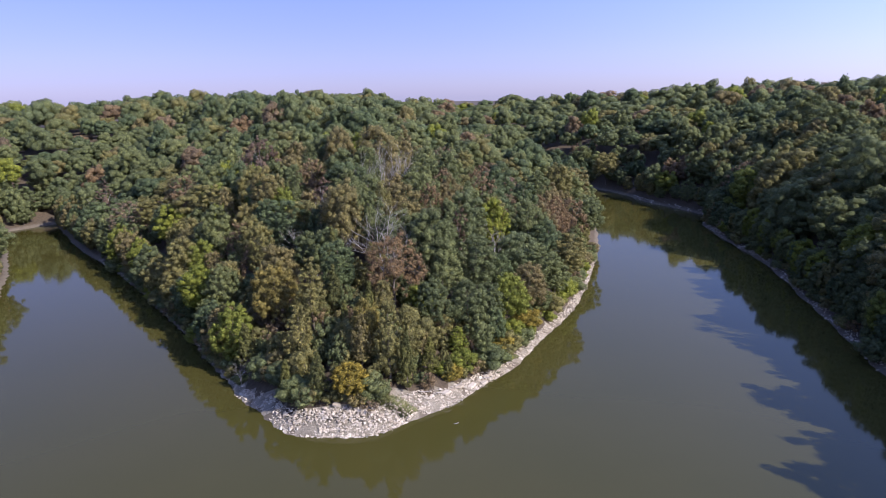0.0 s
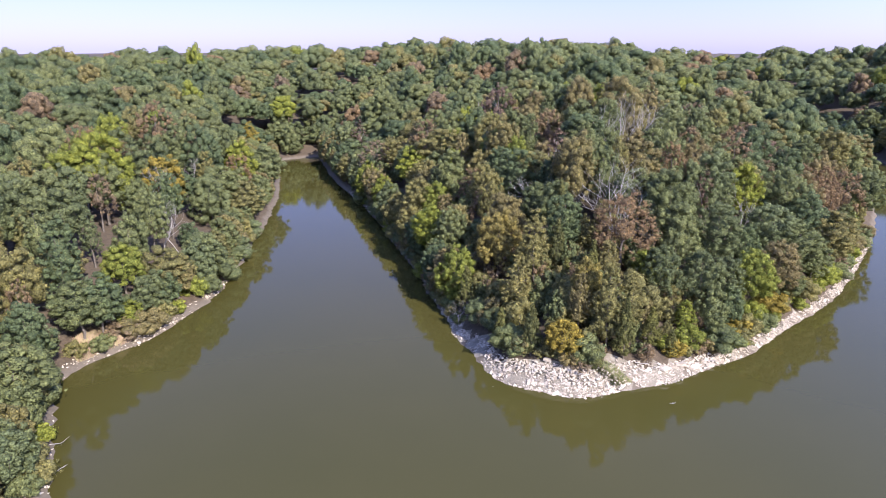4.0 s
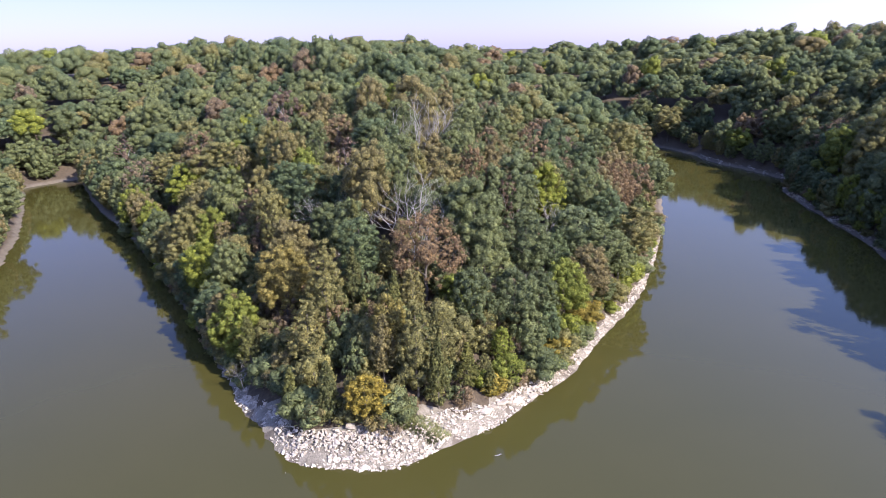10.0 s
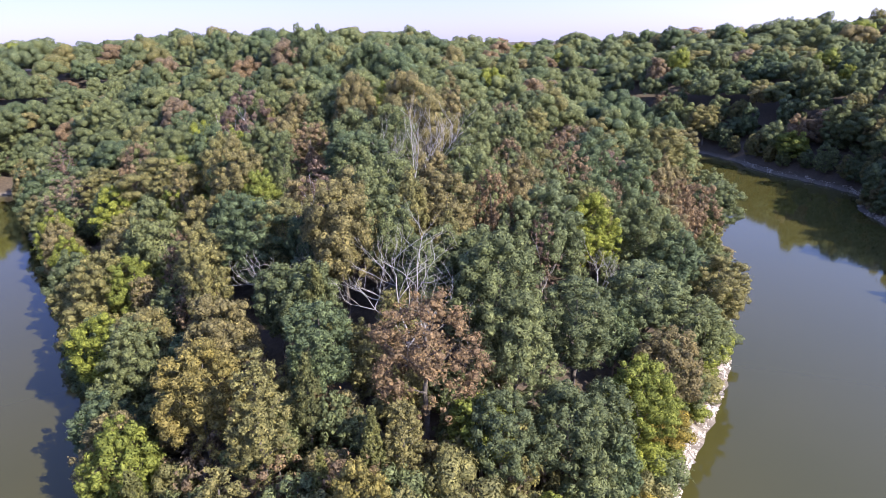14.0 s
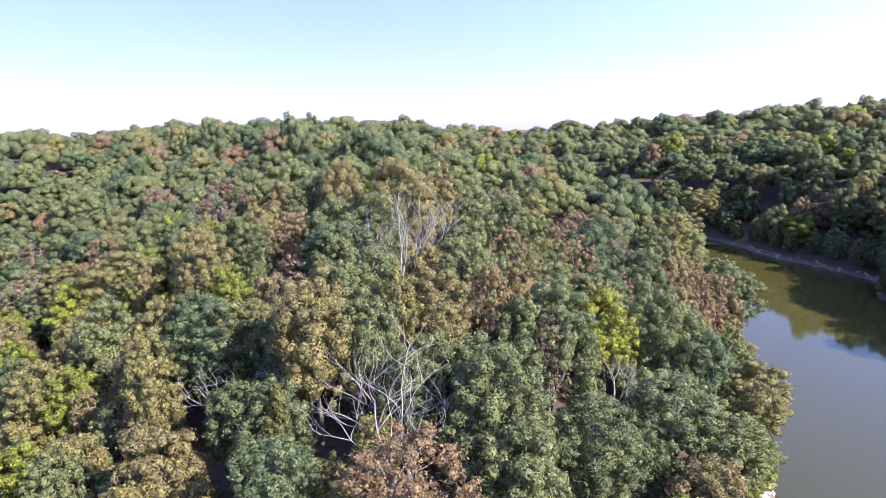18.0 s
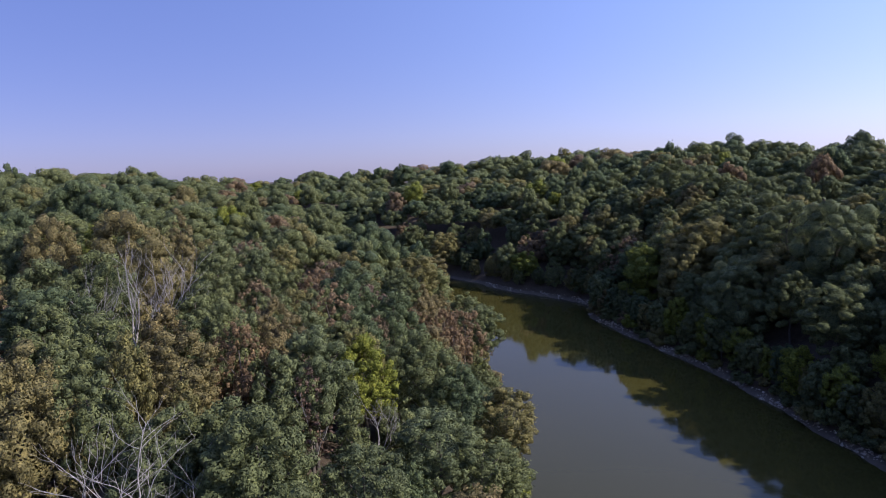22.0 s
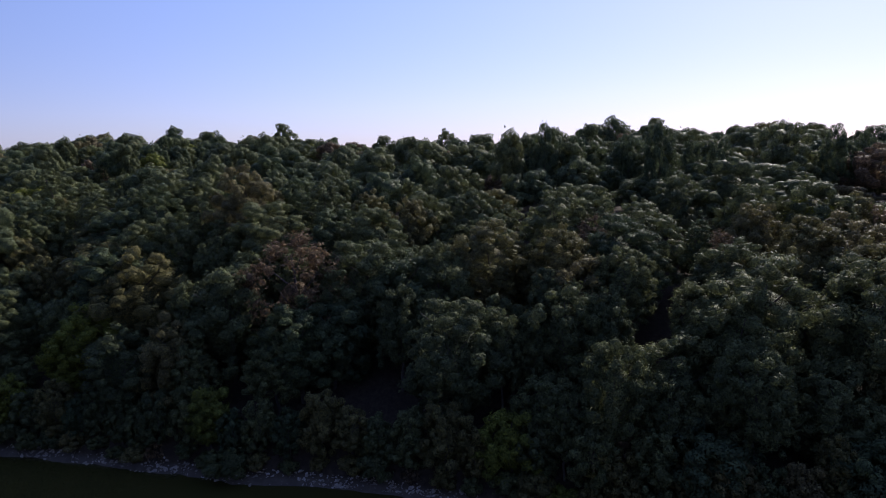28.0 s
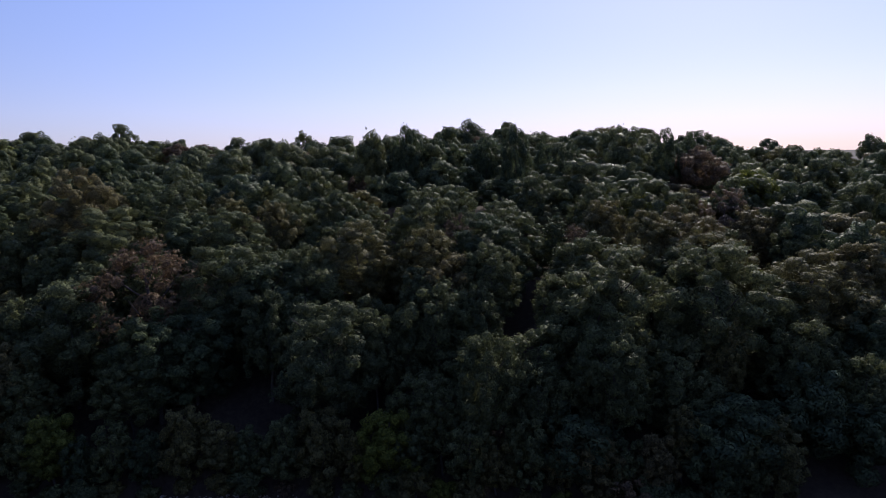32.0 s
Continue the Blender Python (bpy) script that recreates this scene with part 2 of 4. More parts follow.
# ---- the lake's outline, walked once round with the water on the left of the way ----
PENINSULA = [(-133, 212), (-119, 194), (-105, 176), (-77.4, 145.2), (-60.4, 123.9), (-45.2, 104.3), (-32.7, 86.3), (-28.3, 80.2), (-23.8, 75.3), (-19.8, 71),
             (-15.4, 69.8), (-8.9, 69.9), (-5.2, 72.8), (0.6, 77.6), (4.6, 82.6), (9.2, 88.2), (16.2, 100.5), (24.5, 116), (33.3, 140.1), (42, 170), (48, 200),
             (54, 228), (55, 250), (46, 280), (28, 310)]
EAST = [(36, 322), (50, 305), (65, 278), (74, 258), (77, 240), (87.5, 210), (80.5, 192), (78, 165), (76.4, 144.6), (71.5, 121), (66.8, 99.5), (64, 89), (62.3, 75),
        (57, 58), (50, 38), (43, 10), (38, -40), (36, -120), (30, -260)]
WEST = [(-90, -260), (-60, -60), (-47, 10), (-50, 30), (-54, 36), (-62, 42.5), (-69, 48.5), (-71.3, 54.8), (-70, 61), (-69.5, 66), (-73.5, 84), (-84.5, 107),
        (-105, 145), (-126, 176), (-142, 198)]


def wiggle(line, step=2.0, amount=0.5, seed=0):
    """A smooth line through the points of a shore, a little uneven."""
    p = np.array(line, float)
    p = np.vstack([p[0] * 2 - p[1], p, p[-1] * 2 - p[-2]])
    out = []
    for i in range(1, len(p) - 2):
        n = max(2, int(np.hypot(*(p[i + 1] - p[i])) / step))
        for k in range(n):
            u = k / n
            q = 0.5 * (2 * p[i] + (p[i + 1] - p[i - 1]) * u + (2 * p[i - 1] - 5 * p[i] + 4 * p[i + 1] - p[i + 2]) * u * u
                       + (3 * p[i] - p[i - 1] - 3 * p[i + 1] + p[i + 2]) * u ** 3)
            q = q + amount * np.array([noise.noise((q[0] * 0.16, q[1] * 0.16, seed)), noise.noise((q[0] * 0.16, q[1] * 0.16, seed + 9.5))])
            out.append(q)
    out.append(p[-2])
    return np.array(out)


SHORE_P, SHORE_E, SHORE_W = wiggle(PENINSULA), wiggle(EAST, 3.0, 0.8, 3), wiggle(WEST, 3.0, 0.8, 5)
LAKE = np.vstack([SHORE_P, SHORE_E, SHORE_W])


def shore_distance(x, y):
    """Metres from the lake's outline, land positive; arrays in, array out."""
    x, y = np.asarray(x, float), np.asarray(y, float)
    if x.ndim == 0:
        p, e = LAKE - (x, y), np.roll(LAKE, -1, 0) - LAKE
        u = np.clip(-(p * e).sum(1) / ((e * e).sum(1) + 1e-12), 0, 1)
        near_ = math.sqrt((((p + e * u[:, None]) ** 2).sum(1)).min())
        q = np.roll(p, -1, 0)
        cross = (p[:, 1] > 0) != (q[:, 1] > 0)
        hits = (cross & (p[:, 0] - p[:, 1] * e[:, 0] / np.where(e[:, 1] == 0, 1, e[:, 1]) > 0)).sum()
        return np.float64(-near_ if hits % 2 else near_)
    best = np.full(x.shape, 1e18)
    inside = np.zeros(x.shape, bool)
    for (ax, ay), (bx, by) in zip(LAKE, np.roll(LAKE, -1, 0)):
        dx, dy = bx - ax, by - ay
        u = np.clip(((x - ax) * dx + (y - ay) * dy) / (dx * dx + dy * dy + 1e-12), 0, 1)
        best = np.minimum(best, (x - ax - u * dx) ** 2 + (y - ay - u * dy) ** 2)
        if ay != by:
            inside ^= ((ay > y) != (by > y)) & (x < (bx - ax) * (y - ay) / (by - ay) + ax)
    return np.where(inside, -1, 1) * np.sqrt(best)


HILL_AZ = [-180, -120, -75, -60, -54, -36, -22, -14, 2, 12, 21, 30, 36, 51, 54, 64, 71, 78, 86, 98, 107, 116, 129, 150, 180]
HILL_H = [16, 16, 18, 21, 23, 29, 32, 35, 28, 31, 32, 32.5, 33, 30, 31, 31.5, 30.5, 28, 28, 29, 29, 27, 23, 20, 16]


def smooth(a, b, v):
    u = np.clip((v - a) / (b - a), 0, 1)
    return u * u * (3 - 2 * u)


def ground_height(x, y, d=None):
    x, y = np.asarray(x, float), np.asarray(y, float)
    d = shore_distance(x, y) if d is None else d
    az_, r = np.degrees(np.arctan2(x, y - 50)), np.hypot(x, y - 50)
    top = np.interp(az_, HILL_AZ, HILL_H) * (1 - 0.5 * smooth(330, 900, r))
    reach = np.where(az_ > 14, 55.0, np.where(az_ < -48, 45.0, 75.0))
    bank = 0.9 * smooth(0, 2.4, d) + 0.06 * np.clip(d, 0, 20)
    roll = 1.2 * np.sin(x * 0.045 + 1.3) * np.sin(y * 0.038 + 0.4) + 0.5 * np.sin(x * 0.13 + y * 0.09)
    land = bank + (top - 2.5) * (1 - np.exp(-np.clip(d, 0, None) / reach)) + roll * smooth(5, 40, d)
    mud = np.exp(-((x + 131) ** 2 + (y - 202) ** 2) / 15 ** 2)
    land = land * (1 - 0.85 * mud)
    return np.where(d > 0, land, np.maximum(-3.0, 0.30 * d))


def mesh_from(name, verts, faces, mats, smooth_faces=False, mat_index=None, tint=None):
    """A mesh from numpy vertices and an (n, 3 or 4) array of faces."""
    me = bpy.data.meshes.new(name)
    verts, faces = np.asarray(verts, np.float32), np.asarray(faces, np.int32)
    n, k = faces.shape
    me.vertices.add(len(verts))
    me.vertices.foreach_set("co", verts.ravel())
    me.loops.add(n * k)
    me.loops.foreach_set("vertex_index", faces.ravel())
    me.polygons.add(n)
    me.polygons.foreach_set("loop_start", np.arange(n, dtype=np.int32) * k)
    me.polygons.foreach_set("loop_total", np.full(n, k, np.int32))
    me.polygons.foreach_set("use_smooth", np.broadcast_to(np.asarray(smooth_faces, bool), (n,)).copy())
    if mat_index is not None:
        me.polygons.foreach_set("material_index", np.asarray(mat_index, np.int32))
    for m in mats:
        me.materials.append(m)
    if tint is not None:
        a = me.attributes.new("tint", "FLOAT", "FACE")
        a.data.foreach_set("value", np.asarray(tint, np.float32))
    me.update(calc_edges=True)
    return me


def part(name, me, parent, label=""):
    ob = new(name, me)
    ob.parent = parent
    return tagged(ob, label) if label else ob


# ---- ground and water ----
def axis(lo, hi, fine_lo, fine_hi, step):
    v = list(np.arange(fine_lo, fine_hi, step))
    s, p = step, fine_hi
    while p < hi:
        v.append(p)
        s *= 1.16
        p += s
    v.append(hi)
    s, p, left = step, fine_lo, []
    while p > lo:
        s *= 1.16
        p -= s
        left.append(max(p, lo))
    return np.array(sorted(left) + v)


gx, gy = axis(-4000, 4000, -150, 130, 1.9), axis(-1500, 4500, 20, 260, 1.9)
GX, GY = np.meshgrid(gx, gy)
GZ = ground_height(GX, GY)
GZ = GZ + np.where(GZ > 0.2, 0.12, 0.04) * rng.standard_normal(GZ.shape) * (np.hypot(GX, GY - 100) < 260)
nx, ny = len(gx), len(gy)
idx = np.arange(nx * ny).reshape(ny, nx)
quads = np.stack([idx[:-1, :-1], idx[:-1, 1:], idx[1:, 1:], idx[1:, :-1]], -1).reshape(-1, 4)
MX, MY = 0.25 * (GX[:-1, :-1] + GX[1:, 1:] + GX[:-1, 1:] + GX[1:, :-1]), 0.25 * (GY[:-1, :-1] + GY[1:, 1:] + GY[:-1, 1:] + GY[1:, :-1])
MD = shore_distance(MX, MY)
wide = np.where((MX > -32) & (MX < 30), 0.9 + 2.6 * np.exp(-((MX + 11) / 12) ** 2) * (MY < 95), 1.4)
strip = (MD > -0.2) & (MD < wide) & (MY < 112) & (MX > -36) & (MX < 30)
ground = new("ground", mesh_from("ground", np.stack([GX, GY, GZ], -1).reshape(-1, 3), quads, [GROUND, GRAVEL], True, strip.ravel().astype(int)))
tagged(ground, "brown leaf-littered woodland ground sloping down to a muddy shore", "ground", kind="structure")
water = new("water", mesh_from("water", [(-420, -420, 0), (420, -420, 0), (420, 420, 0), (-420, 420, 0)], [(0, 1, 2, 3)], [WATER]))
tagged(water, "still murky olive-green lake water mirroring trees and sky", "lake", kind="structure")


# ---- foliage ----
def ball(level):
    bm = bmesh.new()
    bmesh.ops.create_icosphere(bm, subdivisions=level, radius=1.0)
    bm.verts.index_update()
    out = np.array([v.co[:] for v in bm.verts]), np.array([[v.index for v in f.verts] for f in bm.faces])
    bm.free()
    return out


BALLS = {k: ball(k) for k in (1, 2)}


def crown_surface(form, h, w, u, boughs):
    """Points on the outside of a crown of height h and width w, its foot at z = 0, for directions u."""
    z = u[:, 2]
    flat_ = np.sqrt(np.clip(1 - z * z, 1e-6, 1))
    lift = np.clip((u @ boughs.T - 0.60) / 0.40, 0, 1).max(1)
    if form == "cone":
        s_ = 0.5 + 0.5 * z
        rad = np.clip(1 - s_, 0, 1) ** 0.85 * np.clip(s_ * 9, 0, 1) * 1.05
    elif form == "tall":
        rad = np.sqrt(np.clip(1 - np.abs(z) ** 2.6, 0, 1))
    elif form == "spire":
        rad = np.sqrt(np.clip(1 - np.abs(z) ** 1.7, 0, 1)) * (0.84 - 0.26 * z)
    else:
        rad = flat_ * (0.97 - 0.1 * z)
    swell = 0.80 + (0.14 if form == "cone" else 0.30) * lift
    rad = 0.5 * w * rad * swell
    return np.stack([rad * u[:, 0] / flat_, rad * u[:, 1] / flat_, h * (0.5 + 0.5 * z * (swell if form != "cone" else 0.98))], 1)


def crown_geometry(r, form, h, w, lumps, per, size, thin=1.0, low=-0.9):
    """A crown of many leafy puffs: each a small uneven core, overgrown with sprays of leaves, round a small dim heart."""
    boughs = r.standard_normal((11, 3)) * np.array([[1, 1, 0.8]]) + np.array([[0, 0, 0.35]])
    boughs /= np.linalg.norm(boughs, axis=1)[:, None]
    bv, bf = BALLS[2 if lumps > 50 else 1]
    keep = bv[bf].mean(1)[:, 2] > low
    mid = np.array([0, 0, 0.45 * h])
    heart = (crown_surface(form, h, w, bv, boughs) - mid) * (0.55 if thin == 1 else 0.3) + mid
    i = np.arange(lumps)
    z = np.clip(1 - (1 - low) * (i + 0.5) / lumps + 0.05 * r.standard_normal(lumps), -0.98, 0.98)
    ph = i * 2.39996 + 0.4 * r.standard_normal(lumps)
    f_ = np.sqrt(1 - z * z)
    u = np.stack([f_ * np.cos(ph), f_ * np.sin(ph), z], 1)
    q = w * (0.070 + 0.065 * r.random((lumps, 1))) * math.sqrt((82 if form != "tall" else 98) / lumps) * (0.8 if form in ("cone", "spire") else 1.0)
    c = (crown_surface(form, h, w, u, boughs) - mid) * (0.68 + 0.24 * r.random((lumps, 1))) + mid
    out = (c - mid) / np.array([[1, 1, (h / w) ** 1.4]])
    out /= np.linalg.norm(out, axis=1)[:, None] + 1e-6
    # cores of the puffs
    cv, cf = BALLS[1]
    k = len(cv)
    turn = r.standard_normal((lumps, 3, 3))
    turn = np.linalg.qr(turn)[0]
    core = (np.einsum("kj,nij->nki", cv, turn) * (0.62 + 0.6 * r.random((lumps, k, 1))) * q[:, None] * (0.92 if thin == 1 else 0.55) + c[:, None]).reshape(-1, 3)
    core_f = (cf[None] + (np.arange(lumps) * k)[:, None, None]).reshape(-1, 3) + len(heart)
    share = (q[:, 0] ** 2) / (q[:, 0] ** 2).mean()
    counts = np.maximum(1, (per * thin * share).astype(int))
    n = int(counts.sum())
    c, out, q = np.repeat(c, counts, 0), np.repeat(out, counts, 0), np.repeat(q, counts, 0)
    v = r.standard_normal((n, 3)) + 0.6 * out + np.array([[0, 0, 0.2]])
    v /= np.linalg.norm(v, axis=1)[:, None]
    away_ = 0.68 + 0.40 * r.random((n, 1)) + np.where(r.random((n, 1)) < 0.15, 0.5 * r.random((n, 1)), 0.0)
    p = c + v * q * away_
    nrm = 0.6 * v + 0.4 * out + 0.6 * r.standard_normal((n, 3))
    nrm /= np.linalg.norm(nrm, axis=1)[:, None]
    a = np.cross(nrm, r.standard_normal((n, 3)))
    a /= np.linalg.norm(a, axis=1)[:, None]
    b = np.cross(nrm, a)
    s = size * (0.55 + 0.9 * r.random((n, 1)))
    leaf = np.stack([p + a * s, p + (-0.5 * a + 0.72 * b) * s, p + (-0.5 * a - 0.72 * b) * s], 1).reshape(-1, 3)
    solid = np.vstack([bf[keep], core_f])
    faces = np.vstack([solid, np.arange(3 * n).reshape(-1, 3) + len(heart) + len(core)])
    return np.vstack([heart, core, leaf]), faces, np.arange(len(faces)) < len(solid)


def tube(r, points, r0, r1, sides=6):
    p = np.array(points, float)
    n = len(p)
    vs, fs = [], []
    for i in range(n):
        t = p[min(i + 1, n - 1)] - p[max(i - 1, 0)]
        t /= np.linalg.norm(t) + 1e-9
        a = np.cross(t, (0.3, 1, 0.2))
        a /= np.linalg.norm(a)
        b = np.cross(t, a)
        rad = r0 + (r1 - r0) * i / (n - 1)
        for k in range(sides):
            q = 2 * math.pi * k / sides
            vs.append(p[i] + rad * (math.cos(q) * a + math.sin(q) * b))
    for i in range(n - 1):
        for k in range(sides):
            fs.append((i * sides + k, i * sides + (k + 1) % sides, (i + 1) * sides + (k + 1) % sides, (i + 1) * sides + k))
    return np.array(vs), np.array(fs)


def joined(pieces):
    vs, fs, o = [], [], 0
    for v, f in pieces:
        vs.append(v)
        fs.append(f + o)
        o += len(v)
    return np.vstack(vs), np.vstack(fs)


def trunk_geometry(r, h, girth, limbs=5, spread=2.2):
    way = [np.array([0, 0, -0.6])]
    for i in range(1, 6):
        way.append(np.array([0.15 * r.standard_normal(), 0.15 * r.standard_normal(), h * 0.8 * i / 5]))
    out = [tube(r, way, girth, girth * 0.3, 7)]
    for k in range(limbs):
        z0 = h * (0.32 + 0.4 * k / max(1, limbs))
        a = 2.4 * k + r.random()
        d_ = np.array([math.cos(a), math.sin(a), 0.75])
        pts = [np.array([0, 0, z0]) + d_ * spread * s + np.array([0, 0, 0.25 * s * s * spread]) for s in (0, 0.35, 0.7, 1.0)]
        out.append(tube(r, pts, girth * 0.42, girth * 0.1, 5))
    return joined(out)


def bare_geometry(r, h, spread, twigs=4):
    """A dead tree: trunk, forked limbs and twigs."""
    out = []

    def grow(p, d_, length, rad, depth):
        pts = [p]
        for _ in range(4):
            d_ = d_ + 0.16 * r.standard_normal(3) + np.array([0, 0, 0.05])
            d_ /= np.linalg.norm(d_)
            pts.append(pts[-1] + d_ * length / 4)
        out.append(tube(r, pts, rad, rad * 0.45, 5 if depth < 2 else 3))
        if depth < twigs:
            for k in range(4 if depth == 0 else 3):
                i = 4 if k == 0 else int(r.integers(2, 5))
                side = r.standard_normal(3) * spread
                side[2] = abs(side[2]) * 0.4
                d2 = d_ + side
                grow(pts[i], d2 / np.linalg.norm(d2), length * (0.55 + 0.2 * r.random()), rad * 0.52, depth + 1)

    grow(np.array([0, 0, -0.4]), np.array([0, 0, 1.0]), h * 0.46, 0.0115 * h, 0)
    return joined(out)


KINDS = {
    # form: height, width, trunk share, puffs, sprays to a puff, spray size
    "round": (13.0, 7.8, 0.16, 145, 13, 0.17),
    "tall": (15.0, 6.4, 0.16, 155, 12, 0.16),
    "spire": (13.0, 5.4, 0.08, 135, 12, 0.15),
    "low": (9.0, 6.4, 0.0, 105, 13, 0.17),
    "cone": (7.0, 3.4, 0.02, 130, 14, 0.11),
    "bush": (2.6, 2.8, 0.0, 26, 12, 0.15),
}
NAMES = {"round": "broadleaf_tree", "tall": "tall_tree", "spire": "slender_tree", "low": "bushy_tree", "cone": "cedar_tree", "bush": "shrub"}
TONE = {"green": "green", "deep": "deep green", "olive": "olive-green, turning", "gold": "golden-yellow", "gold_olive": "olive-green and gold", "lime": "bright lime-green", "russet": "russet-brown",
        "mauve": "thin purplish-brown", "cedar": "dusky green"}
SHAPE = {"round": "broad-crowned hardwood tree", "tall": "tall hardwood tree", "spire": "slender hardwood tree", "low": "bushy hardwood tree", "cone": "conical cedar tree", "bush": "low leafy shrub"}
_crowns, _trunks, _protos, STOOD = {}, {}, {}, []


def tree(form, tone, x, y, h, width=1.0, coarse=1, where="on the wooded slope", z=None):
    """A tree of height h standing on the ground; copies share the meshes of their kind."""
    var = int(rng.integers(0, 4))
    key = (form, tone, var, coarse, where)
    H, W, foot, cl, per, size = KINDS[form]
    z = float(ground_height(x, y)) if z is None else z
    STOOD.append((x, y))
    s = h / H
    m = Matrix.Translation((x, y, z - 0.05)) @ Matrix.Rotation(float(rng.random()) * 6.283, 4, "Z") @ Matrix.Diagonal((s * width, s * width, s, 1))
    if key in _protos:
        ob = copy_thing(_protos[key], m)
        ob.matrix_basis = m
        return ob
    r = np.random.default_rng(100 + var * 7 + len(form))
    ck = (form, var, coarse, tone if tone in ("mauve", "russet") else "")
    if ck not in _crowns:
        if coarse == 2:
            cl, per, size = int(cl * 0.7), int(per * 0.5), size * 1.3
        elif coarse == 0:
            cl, per, size = int(cl * 1.15), int(per * 2.4), size * 0.8
        thin = {"mauve": 0.4, "russet": 0.75}.get(tone, 1.0)
        v, f, soft_ = crown_geometry(r, form, H * (1 - foot), W * 1.0, cl, per, size, thin, -0.95 if form in ("low", "bush", "cone") else -0.8)
        v[:, 2] += H * foot
        _crowns[ck] = (v, f, soft_)
        _trunks[ck] = trunk_geometry(r, H, 0.013 * H + 0.04, 2 if coarse == 2 else 5, W * 0.3) if form in ("round", "tall", "spire", "low") else tube(r, [(0, 0, -0.5), (0, 0.05, H * 0.3), (0.05, 0, H * 0.8)], 0.10, 0.03, 6)
    ob = new(NAMES[form])
    ob.matrix_basis = m
    tagged(ob, f"{TONE[tone]} {SHAPE[form]} {where}", "shrub" if form == "bush" else "tree", group="trees " + where)
    part("trunk", mesh_from("trunk", *_trunks[ck], [BARK], True), ob)
    part("crown", mesh_from("crown", *_crowns[ck][:2], [LEAF[tone]], _crowns[ck][2]), ob)
    if tone == "mauve" and form in ("round", "spire"):
        part("bare_branchwork", mesh_from("bare_branchwork", *bare_geometry(np.random.default_rng(900 + var), H * 0.9, 0.55, 2), [DEADWOOD], True), ob, "bare greyish-purple limbs")
    _protos[key] = ob
    return ob


def dead_tree(x, y, h, spread=0.6, seed=0, label="bare grey dead tree with forked limbs among the green crowns"):
    r = np.random.default_rng(300 + seed)
    ob = new("dead_tree", mesh_from("dead_tree", *bare_geometry(r, h, spread), [DEADWOOD], True))
    ob.location = (x, y, float(ground_height(x, y)))
    return tagged(ob, label, "dead tree", group="dead trees")


# ---- where trees stand ----
def scatter(x0, x1, y0, y1, gap):
    """Points of an uneven staggered grid."""
    xs, ys = np.arange(x0, x1, gap), np.arange(y0, y1, gap * 0.87)
    X, Y = np.meshgrid(xs, ys)
    X = X + (np.arange(len(ys)) % 2)[:, None] * gap / 2
    X = X + gap * 0.33 * (2 * rng.random(X.shape) - 1)
    Y = Y + gap * 0.33 * (2 * rng.random(X.shape) - 1)
    return X.ravel(), Y.ravel()


